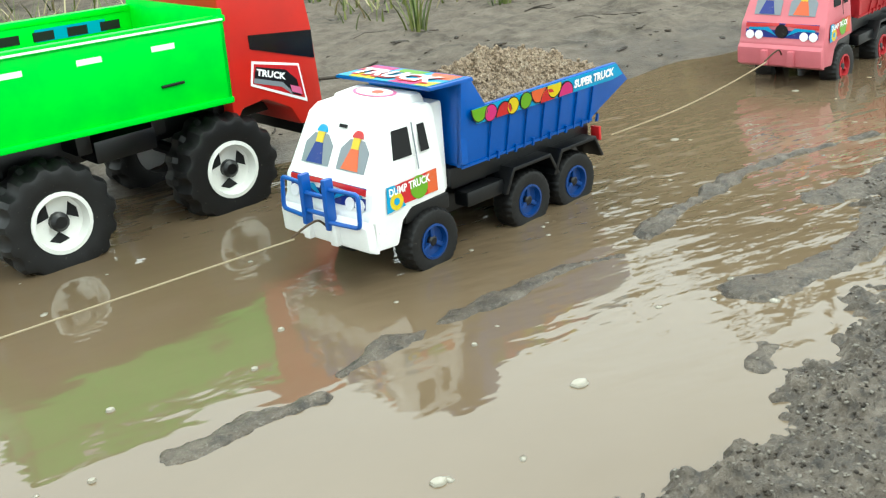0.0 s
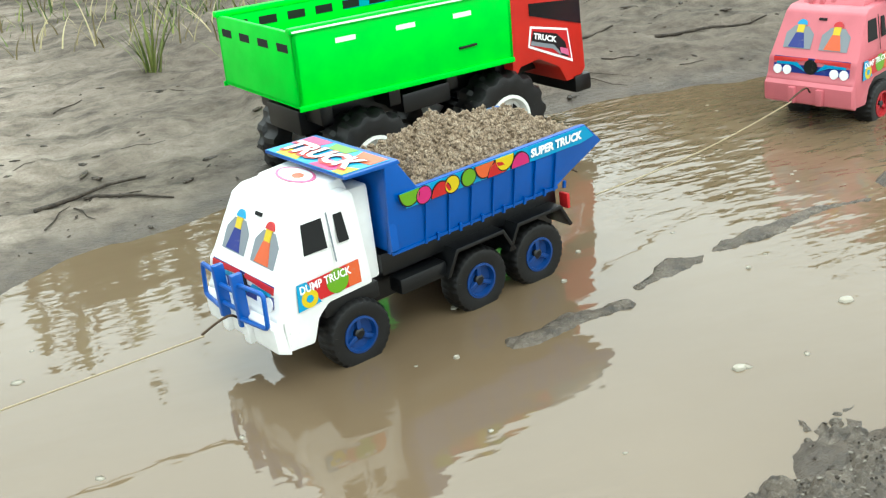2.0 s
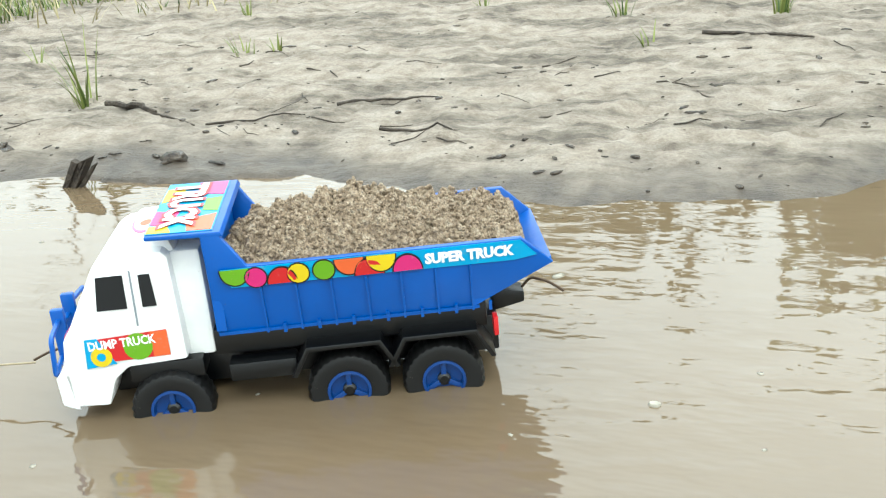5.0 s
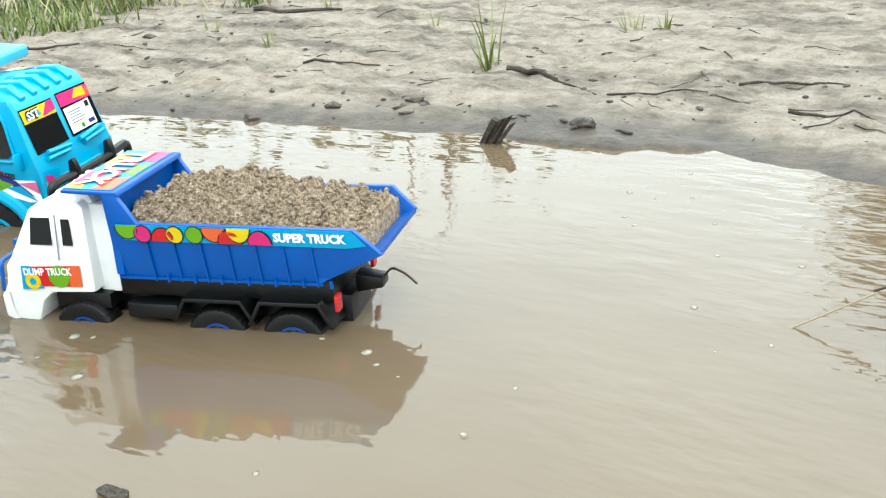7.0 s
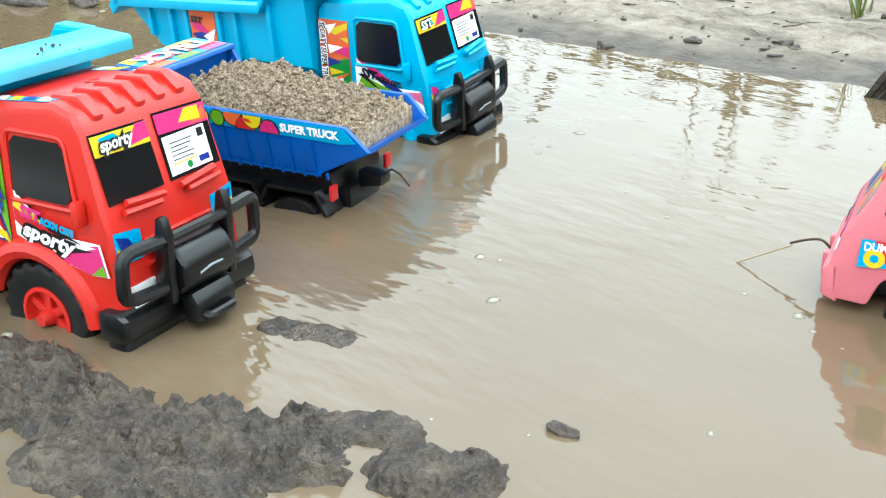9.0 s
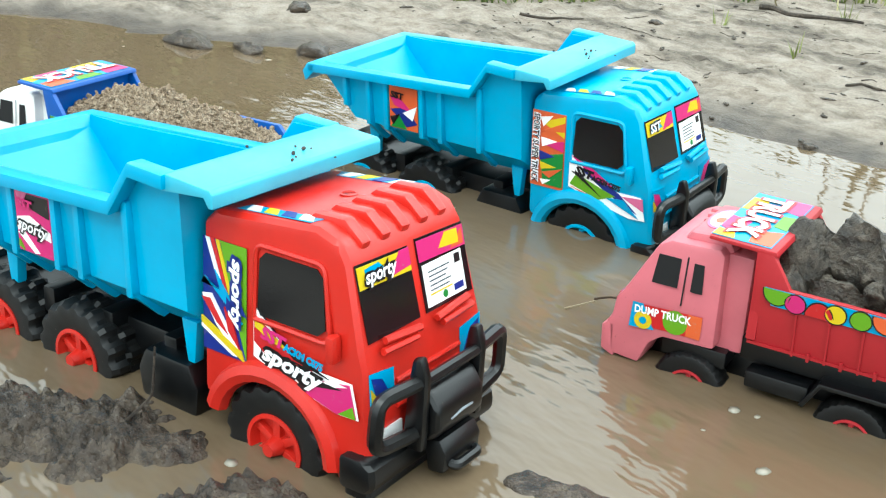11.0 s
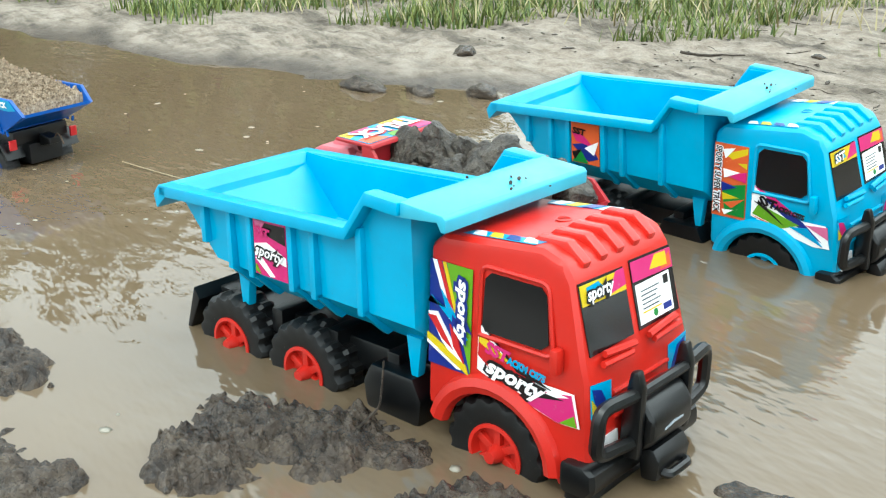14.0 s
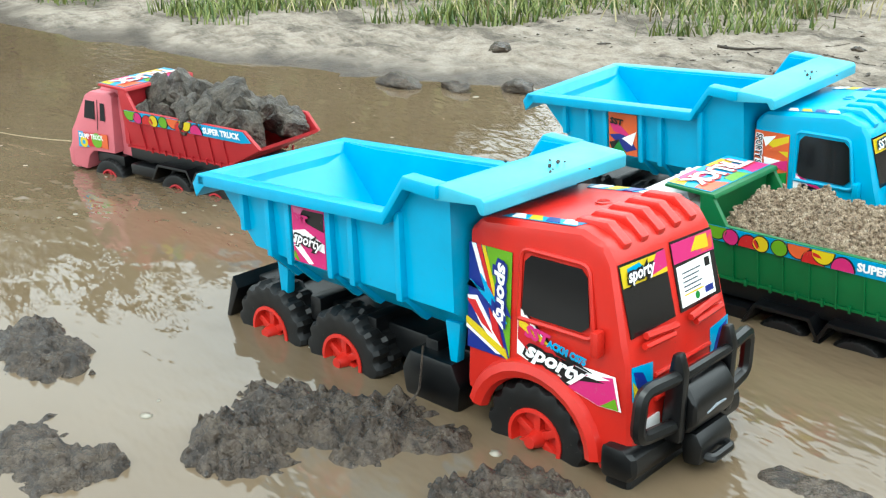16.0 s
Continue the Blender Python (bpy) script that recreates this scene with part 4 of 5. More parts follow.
# ---- green stake truck ----
def green_truck():
    """High-wheeled toy truck: near front tyre stands at x = 0; wheel hubs at z = 0.48."""
    truck = tagged(new("toy_truck"), "neon green stake-bed toy truck with red cab in shallow water", "toy truck", "parked large toy trucks")
    hw = 1.08
    top = 2.28
    bed = part("bed", box(-3.10, 0.12, -hw + 0.05, hw - 0.05, 1.36, 1.42, 0.01), NEON, truck)
    part("tailgate", box(-3.10, -3.03, -hw, hw, 1.36, top, 0.02), NEON, bed)
    part("headboard", box(0.05, 0.12, -hw, hw, 1.36, top + 0.12, 0.02), NEON, bed)
    for s in (-1, 1):
        part("side_panel", box(-3.10, 0.12, min(s * hw, s * (hw - 0.07)), max(s * hw, s * (hw - 0.07)), 1.36, top, 0.02), NEON, bed)
        part("top_rail", box(-3.13, 0.14, min(s * (hw + 0.02), s * (hw - 0.09)), max(s * (hw + 0.02), s * (hw - 0.09)), top - 0.03, top + 0.05, 0.02), NEON, bed)
        # highlight on the rail's edge, painted as a thin white strip
        part("edge_line", box(-3.10, 0.10, min(s * hw, s * (hw + 0.025)), max(s * hw, s * (hw + 0.025)), top - 0.01, top + 0.015, 0.004), INK["white"], bed)
        part("bottom_rail", box(-3.12, 0.12, min(s * hw, s * (hw + 0.03)), max(s * hw, s * (hw + 0.03)), 1.33, 1.40, 0.012), NEON, bed)
        for i in range(7):
            x = -2.82 + 0.43 * i
            # thin plates for the slots; on one wall dark, painting the shade inside them
            part("slot", box(x - 0.13, x + 0.13, min(s * (hw - 0.08), s * (hw - 0.064)), max(s * (hw - 0.08), s * (hw - 0.064)), 2.06, 2.17), RECESS_SHADE if s > 0 else NEON, bed)
            if i % 2:
                part("stripe", box(x - 0.14, x + 0.14, min(s * hw, s * (hw + 0.005)), max(s * hw, s * (hw + 0.005)), 2.06, 2.12), INK["white"], bed)
    for i in range(4):
        y = -0.8 + 0.53 * i
        # tailgate slots: shade inside painted as thin dark plates, no hole cut
        part("slot", box(-3.104, -3.096, y - 0.14, y + 0.14, 2.02, 2.12), RECESS_SHADE, bed)
    part("bed_sticker", box(-1.2, -0.3, hw - 0.076, hw - 0.070, 2.05, 2.2), INK["cyan"], bed)
    bed.matrix_basis = pose(0, 0, -0.008, 0, 2.0, 0)
    cab_prof = [(0.16, 0.90), (0.16, 2.80), (0.30, 2.92), (1.12, 2.92), (1.30, 2.70), (1.40, 1.90), (1.44, 0.86), (1.34, 0.76), (1.08, 0.74), (0.96, 0.98), (0.62, 1.16), (0.30, 1.12)]
    cab = part("cab", prism(cab_prof, -hw * 0.97, hw * 0.97, 0.05), RED, truck, "glossy red cab")
    for s in (-1, 1):
        def side(u, v, lift, s=s):
            return Vector((u, s * (hw * 0.97 + lift), v))

        def tilted(u, v, lift, w=side):
            return w(u, v - 0.10 - 0.34 * (u - 0.46), lift)
        part("side_window", flat(tilted, [(0.50, 1.90), (1.38, 1.92), (1.38, 2.26), (0.50, 2.06)], 0.012), GLASS, cab)
        part("side_sticker", flat(tilted, [(0.44, 1.46), (1.20, 1.36), (1.14, 1.82), (0.50, 1.76)], 0.010), INK["white"], cab)
        part("side_sticker", flat(tilted, [(0.47, 1.49), (1.17, 1.40), (1.12, 1.79), (0.52, 1.73)], 0.013), INK["red"], cab)
        part("black_sticker", flat(tilted, [(0.50, 1.56), (0.86, 1.54), (1.00, 1.43), (1.12, 1.42), (1.08, 1.62), (0.94, 1.72), (0.54, 1.70)], 0.016), INK["black"], cab)
        part("grey_flash", flat(tilted, [(0.48, 1.50), (0.86, 1.50), (1.00, 1.42), (0.98, 1.47), (0.88, 1.56), (0.50, 1.56)], 0.018), INK["grey"], cab)
        lettering("side_lettering", "TRUCK", lambda u, v, k, w=tilted: w(u, v, k + 0.012), 0.53 if s < 0 else 1.02, 1.60, 0.11, INK["white"], cab, -s, 0.2, 0, 0.40, 0.005)
        part("side_word_bar", flat(tilted, [(0.99, 1.46), (1.13, 1.44), (1.12, 1.53), (0.98, 1.54)], 0.02), INK["pinkish"], cab)
        part("handle", box(-0.7, -0.42, min(s * hw, s * (hw + 0.03)), max(s * hw, s * (hw + 0.03)), 1.60, 1.63, 0.008), BLACK, truck)
    part("windscreen", box(1.36, 1.40, -0.9, 0.9, 1.95, 2.6, 0.01), GLASS, cab)
    ch = box(-2.8, 1.2, -0.45, 0.45, 0.86, 1.20, 0.04)
    chassis = part("chassis", ch, BLACK, truck)
    for x in (-2.6, -1.6, -0.7, 0.1):
        part("cross_member", box(x - 0.09, x + 0.09, -0.85, 0.85, 1.04, 1.34, 0.03), BLACK, chassis)
    part("side_box", box(-1.5, -0.75, -0.86, 0.86, 0.90, 1.16, 0.04), BLACK, chassis)
    part("front_bumper", box(1.2, 1.5, -hw, hw, 0.55, 0.80, 0.05), BLACK, truck)
    for s in (-1, 1):
        part("axle", tube([(-2.12, 0, 0.5), (-2.12, s * 0.7, 0.5)], 0.08), BLACK, truck)
        part("axle", tube([(0, 0, 0.5), (0, s * 0.7, 0.5)], 0.08), BLACK, truck)
        for x in (0.0, -2.12):
            wheel(truck, x, s * 0.86, 0.48, 0.62, 0.56, RIMWHITE, 0.33, 15, "white spoked rim with mud specks", s, "star")
    return truck


# ---- ground and water ----
FAR_SHORE = [(-60, 1), (-33, 4.8), (-25.4, 6.8), (-22.2, 8.7), (-19.2, 11.0), (-14, 12.2), (-10.8, 12.8), (-8, 13.9), (-2, 14.2), (0.5, 13.2), (2, 13.0), (4.2, 13.4), (6.6, 15.0), (8.4, 15.3), (10.5, 16.4), (14, 16.0), (17, 15.8), (21, 16.2), (40, 17)]
NEAR_SHORE = [(-60, -12), (-20, -5), (-14, -3.2), (-10, -2.4), (-8, -1.6), (-5, 0.4), (-3, 1.6), (2, 2.0), (6, 2.6), (8.4, 4.9), (10.4, 6.8), (12, 7.2), (13.9, 7.75), (14.8, 8.0), (17, 9.3), (20, 10.8), (40, 13)]
# low mud ridges and mounds: points, half width, height
RIDGES = [
    ([(-21.0, 10.3), (-20.4, 10.8)], 0.3, 0.12),
    ([(-7.6, 14.6), (-4.8, 14.2), (-2.4, 14.5)], 0.3, 0.08),
]
# mud mounds rising out of the water: points, half width, height
MOUNDS = [
    ([(-6.85, 1.9), (-6.3, 2.15)], 0.38, 0.25),
    ([(-6.4, 1.9), (-5.5, 2.25), (-4.75, 2.7), (-4.45, 2.92)], 0.42, 0.17),
    ([(-4.4, 3.25), (-4.1, 3.45), (-3.9, 3.55)], 0.17, 0.08),
    ([(-5.4, 1.75), (-4.8, 2.0), (-4.3, 2.3)], 0.30, 0.14),
    ([(-3.55, 3.25), (-3.2, 3.5)], 0.22, 0.15),
    ([(-9.15, 1.1), (-8.7, 1.4), (-8.35, 1.65)], 0.46, 0.20),
    ([(-8.75, 0.62), (-8.4, 0.72)], 0.38, 0.26),
    ([(-8.3, 1.7), (-7.85, 2.1)], 0.24, 0.10),
    ([(-12.0, -0.35), (-11.4, -0.12)], 0.42, 0.15),
    ([(-9.75, -0.85), (-9.15, -0.75)], 0.38, 0.14),
    ([(-5.85, 3.97), (-5.3, 4.2)], 0.11, 0.04),
    ([(9.6, 9.92), (10.2, 10.02), (10.8, 10.02)], 0.12, 0.05, 1.0, BANKMUD, "thin broken ridge of grey mud just above water"),
    ([(11.1, 10.3), (11.7, 10.46), (12.4, 10.6), (13.0, 10.68), (13.75, 10.8), (14.3, 10.68)], 0.105, 0.05, 1.0, BANKMUD, "thin broken ridge of grey mud just above water"),
    ([(14.8, 10.9), (15.6, 11.25), (16.8, 11.65), (17.7, 11.72), (19.0, 11.6)], 0.10, 0.05, 1.0, BANKMUD, "thin broken ridge of grey mud just above water"),
    ([(9.6, 5.85), (11.0, 6.3), (12.6, 6.75), (13.9, 7.15), (15.0, 7.5), (16.6, 8.5), (18.0, 9.5)], 0.8, 0.20, 0.3, BANKMUD, "low gritty grey mud bank at the water edge"),
    ([(14.7, 9.3), (15.4, 9.22), (16.1, 9.32), (16.9, 9.6)], 0.24, 0.07, 0.4, BANKMUD, "low wet spit of grey mud in the shallows"),
    ([(16.9, 10.45), (17.7, 10.3), (18.5, 10.6)], 0.25, 0.08, 0.4, BANKMUD, "low wet spit of grey mud in the shallows"),
    ([(13.7, 8.25), (13.95, 8.4)], 0.12, 0.05, 0.5, BANKMUD, "small clot of grey mud just above water"),
]


def value_noise(x, y, seed):
    """Smooth lattice noise in -1..1 over arrays."""
    xi, yi = np.floor(x).astype(np.int64), np.floor(y).astype(np.int64)
    fx, fy = x - xi, y - yi
    fx, fy = fx * fx * (3 - 2 * fx), fy * fy * (3 - 2 * fy)

    def h(a, b):
        n = (a * 374761393 + b * 668265263 + seed * 974634777) & 0x7FFFFFFF
        n = ((n ^ (n >> 13)) * 1274126177) & 0x7FFFFFFF
        return ((n ^ (n >> 16)) & 0xFFFF) / 32767.5 - 1
    return (h(xi, yi) * (1 - fx) + h(xi + 1, yi) * fx) * (1 - fy) + (h(xi, yi + 1) * (1 - fx) + h(xi + 1, yi + 1) * fx) * fy


def fbm(x, y, freq, octaves, seed, gain=0.5):
    out, amp = np.zeros_like(x), 1.0
    for k in range(octaves):
        a = 0.6 + k
        out += amp * value_noise((x * math.cos(a) - y * math.sin(a)) * freq, (x * math.sin(a) + y * math.cos(a)) * freq, seed + k)
        freq, amp = freq * 2.03, amp * gain
    return out


def ground_height(x, y):
    """Height in metres over arrays of metres."""
    dx, dy = x * 10, y * 10
    far = dy - np.interp(dx, *zip(*FAR_SHORE)) + 0.45 * fbm(dx, dy, 0.45, 4, 3)
    near = np.interp(dx, *zip(*NEAR_SHORE)) - dy + 0.35 * fbm(dx, dy, 0.6, 4, 9)
    hf = np.where(far > 0, 0.22 * np.tanh(far / 1.2) + 0.020 * far, np.maximum(0.16 * far, -0.6))
    hn = np.where(near > 0, 0.34 * np.tanh(near / 1.6) + 0.015 * near, np.maximum(0.14 * near, -0.6))
    h = np.maximum(hf, hn)
    lumps = fbm(dx, dy, 1.1, 5, 21, 0.55)
    fine = np.abs(fbm(dx, dy, 3.4, 4, 31, 0.6))
    rough_far = np.clip(far, 0, 2) / 2
    rough_near = np.clip(near + 0.6, 0, 1.2) / 1.2
    h = h + rough_far * (0.07 * lumps + 0.05 * fine) + rough_near * (0.10 * lumps + 0.13 * fine - 0.05)
    for pts, w, top in RIDGES:
        best = np.full_like(dx, 9.0)
        for (ax, ay), (bx, by) in zip(pts, pts[1:]):
            t = np.clip(((dx - ax) * (bx - ax) + (dy - ay) * (by - ay)) / ((bx - ax) ** 2 + (by - ay) ** 2), 0, 1)
            best = np.minimum(best, np.hypot(dx - ax - t * (bx - ax), dy - ay - t * (by - ay)))
        k = np.clip(1.25 - best / w + 0.55 * lumps + 0.2 * fine, -2, 1)
        mound = np.where(k > 0, top * np.sqrt(np.clip(k, 0, 1)) * (0.75 + 0.35 * lumps + 0.45 * fine), -0.6)
        h = np.where((k > 0) & (best < 2.2 * w), np.maximum(h, mound), h)
    return h * 0.1


def axis(fine0, fine1, step, far):
    mid = list(np.arange(fine0, fine1, step))
    out, s = [], step
    a, lo = fine0, []
    while a > -far:
        s *= 1.28
        a -= s
        lo.append(a)
    s, b = step, fine1
    while b < far:
        out.append(b)
        s *= 1.28
        b += s
    return np.array(lo[::-1] + mid + out + [far])


def grid_mesh(name, xs, ys, zs, material):
    nx, ny = len(xs), len(ys)
    gx, gy = np.meshgrid(xs, ys)
    co = np.stack([gx.ravel(), gy.ravel(), zs.ravel()], 1)
    i = np.arange(nx * ny).reshape(ny, nx)
    quads = np.stack([i[:-1, :-1], i[:-1, 1:], i[1:, 1:], i[1:, :-1]], -1).reshape(-1, 4)
    me = bpy.data.meshes.new(name)
    me.from_pydata(co.tolist(), [], quads.tolist())
    me.shade_smooth()
    me.materials.append(material)
    return me


xs, ys = axis(-2.75, 2.3, 0.011, 90), axis(-0.35, 2.6, 0.011, 90)
GX, GY = np.meshgrid(xs, ys)
ground = tagged(new("ground", grid_mesh("ground", xs, ys, ground_height(GX, GY), MUD)), "wet mud and pale sandy banks round a flooded rut", "ground", kind="structure")


def height_at(x, y):
    return float(ground_height(np.array([x]), np.array([y]))[0])


wb = bmesh.new()
bmesh.ops.create_grid(wb, x_segments=2, y_segments=2, size=1)
for v in wb.verts:
    v.co = Vector((v.co.x * 9, v.co.y * 3.2 + 0.4, 0))
water = tagged(part("water", wb, WATER, None, scale=1), "still muddy brown water filling the long rut", "water", kind="structure")


# ---- loads ----
def mud_mound(pts, w, top, seed, rough=1.0, material=None, label="clotted mound of wet dark mud rising from the water"):
    """A clotted mound of wet mud whose foot runs under the water; drawn in decimetres."""
    x0, x1 = min(p[0] for p in pts) - 1.5 * w - 0.1, max(p[0] for p in pts) + 1.5 * w + 0.1
    y0, y1 = min(p[1] for p in pts) - 1.5 * w - 0.1, max(p[1] for p in pts) + 1.5 * w + 0.1
    step = 0.013 if material is None else 0.020
    lx, ly = np.arange(x0, x1, step), np.arange(y0, y1, step)
    X, Y = np.meshgrid(lx, ly)
    best = np.full_like(X, 9.0)
    for (ax, ay), (bx, by) in zip(pts, pts[1:]):
        t = np.clip(((X - ax) * (bx - ax) + (Y - ay) * (by - ay)) / ((bx - ax) ** 2 + (by - ay) ** 2), 0, 1)
        best = np.minimum(best, np.hypot(X - ax - t * (bx - ax), Y - ay - t * (by - ay)))
    lump, clot, grit = fbm(X, Y, 1.7, 3, seed), np.abs(fbm(X, Y, 4.8, 3, seed + 7, 0.6)), fbm(X, Y, 13, 3, seed + 11, 0.6)
    knob = np.abs(fbm(X + 0.12 * lump, Y + 0.12 * clot, 12.5, 3, seed + 17, 0.6))
    k = 1.10 - best / w + (0.36 if w > 0.16 else 0.55) * lump + 0.25 * (clot - 0.3)
    if w < 0.16:
        k = k - 0.10 + 0.6 * fbm(X, Y, 3.3, 2, seed + 21)
    rise = 1 - (1 - np.clip(k, 0, 1)) ** 2
    Z = np.where(k > 0, top * rise * (0.78 + 0.30 * lump), np.maximum(0.35 * k, -0.5))
    Z = Z + np.clip(k / 0.4, 0, 1) * min(1.0, top / 0.2) * (0.075 * rough * (clot - 0.3) + 0.030 * (knob - 0.3) + 0.010 * grit) - 0.012
    Z[0], Z[-1], Z[:, 0], Z[:, -1] = -0.5, -0.5, -0.5, -0.5
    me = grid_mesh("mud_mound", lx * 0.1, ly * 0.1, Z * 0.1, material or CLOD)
    return tagged(new("mud_mound", me), label, "mud mound", "mud mounds in the water")


def sand_heap(name, label, seed, x0=-3.0, x1=-0.56, peak=0.43):
    nx, ny = 190, 100
    lx, ly = np.linspace(x0, x1, nx), np.linspace(-0.61, 0.61, ny)
    X, Y = np.meshgrid(lx, ly)
    along = np.interp(X, [x0, x0 + 0.35, -1.7, -0.9, x1], [0.10, 0.55, 1.0, 0.80, 0.40])
    Z = 1.29 + peak * along * (1 - np.abs(Y / 0.70) ** 2.2)
    Z += 0.07 * fbm(X + seed, Y, 2.6, 3, seed) + 0.12 * np.abs(fbm(X, Y + seed, 6.5, 4, seed + 5, 0.52)) - 0.05
    Z = np.maximum(Z, 1.0)
    Z[0], Z[-1], Z[:, 0], Z[:, -1] = 1.12, 1.12, 1.16, 1.12
    me = grid_mesh(name, lx * 0.1, ly * 0.1, Z * 0.1, SAND)
    heap = tagged(new(name, me), label, "sand load", kind="stuff")
    rnd, out = random.Random(seed), []
    for _ in range(3200):
        i, j = rnd.randrange(3, ny - 3), rnd.randrange(6, nx - 3)
        k = rnd.uniform(0.008, 0.028)
        m = Matrix.LocRotScale((lx[j] + rnd.uniform(-0.01, 0.01), ly[i], Z[i, j] + 0.3 * k), Euler((rnd.random() * 6, rnd.random() * 6, 0)), (k * rnd.uniform(0.8, 1.5), k, k * 0.8))
        out.append(m)
    scatter_mesh("sand_crumbs", out, SAND, heap)
    return heap


def rough_stone(radius, seed, detail=3):
    bm = bmesh.new()
    bmesh.ops.create_icosphere(bm, subdivisions=detail, radius=1)
    rnd = random.Random(seed)
    off = Vector((rnd.uniform(0, 50), rnd.uniform(0, 50), rnd.uniform(0, 50)))
    cuts = [(Vector((rnd.gauss(0, 1), rnd.gauss(0, 1), rnd.gauss(0, 1))).normalized(), rnd.uniform(0.45, 0.85)) for _ in range(10)]
    for v in bm.verts:
        p = v.co.copy()
        for n, d in cuts:
            over = p.dot(n) - d
            if over > 0:
                p -= n * over * 0.95
        p *= 1 + 0.22 * noise.noise(p * 2.2 + off) + 0.16 * abs(noise.noise(p * 4.5 + off)) + 0.07 * noise.noise(p * 11 + off) + 0.03 * noise.noise(p * 23 + off)
        v.co = p * radius
    return bm


def rock_heap():
    heap = tagged(new("rock_heap"), "heap of wet dark grey rocks in a red tipper bed", "rock load")
    rnd = random.Random(12)
    for i in range(30):
        x = -0.72 - 2.1 * (i % 10) / 9.5 + rnd.uniform(-0.09, 0.09)
        row = i // 10
        y = (-0.38, 0.0, 0.38)[row] + rnd.uniform(-0.07, 0.07)
        z = 1.42 + (0.26 if row == 1 else 0.03) - 0.10 * abs((i % 10) - 3.5) / 5 + rnd.uniform(-0.04, 0.06)
        rock = part("rock", rough_stone(rnd.uniform(0.16, 0.32), 100 + i, 4), ROCK, heap, smooth=40)
        rock.matrix_basis = Matrix.LocRotScale((x * 0.1, y * 0.1, z * 0.1), Euler((rnd.random() * 6, rnd.random() * 6, rnd.random() * 6)), (1, 1.2, rnd.uniform(0.75, 1.1)))
    return heap


# ---- banks: grass, sticks, stones, foam ----
def bank_top(x, y):
    """Top of the mounds or ground under a spot."""
    z = height_at(x, y)
    for ob in MOUND_OBS:
        lo, hi = ob.bound_box[0], ob.bound_box[6]
        if not (lo[0] < x < hi[0] and lo[1] < y < hi[1]):
            continue
        hit, spot, _, _ = ob.ray_cast(Vector((x, y, 0.3)), Vector((0, 0, -1)))
        if hit:
            z = max(z, spot.z)
    return z


def blade(bm, p, h, w, lean, turn, bend=0.5):
    d, side = Vector((math.cos(turn), math.sin(turn), 0)), Vector((-math.sin(turn), math.cos(turn), 0))
    prev = None
    for i in range(5):
        t = i / 4
        c = p + d * (lean * h * (t * (1 - bend) + bend * t * t)) + Vector((0, 0, h * (t - 0.25 * lean * t * t)))
        k = w * (1 - 0.92 * t ** 1.5)
        row = (bm.verts.new(c - side * k), bm.verts.new(c + side * k))
        if prev:
            bm.faces.new((prev[0], prev[1], row[1], row[0]))
        prev = row


def grass_tuft(x, y, count, h, seed, label="green grass tuft growing in pale sand", material=None, spread=0.02):
    rnd, bm = random.Random(seed), bmesh.new()
    for _ in range(count):
        a = rnd.random() * math.tau
        r = spread * rnd.random()
        blade(bm, Vector((r * math.cos(a), r * math.sin(a), -0.01)), h * rnd.uniform(0.45, 1.0), 0.0022 * rnd.uniform(0.6, 1.3), rnd.uniform(0.1, 0.75), a + rnd.uniform(-0.6, 0.6))
    ob = part("grass_tuft", bm, material or GRASS, None, scale=1)
    ob.location = (x, y, height_at(x, y))
    return tagged(ob, label, "grass", "grass tufts on the far bank")


def stick(x, y, length, r, turn, seed, label="dry brown stick lying on the sand", lift=0.0, name="stick"):
    rnd = random.Random(seed)
    pts, c = [], Vector((0, 0, 0))
    for i in range(7):
        t = i / 6 - 0.5
        px, py = x + t * length * math.cos(turn), y + t * length * math.sin(turn)
        pts.append((px - x + rnd.gauss(0, r * 0.7), py - y + rnd.gauss(0, r * 0.7), height_at(px, py) + r * 0.6 + lift * (t + 0.5) + rnd.random() * r * 0.5))
    bm = tube(pts, r, 7, None, 0.45)
    ob = part(name, bm, BARK, None, scale=1)
    ob.location = (x, y, 0)
    return tagged(ob, label, "stick", "sticks on the banks")


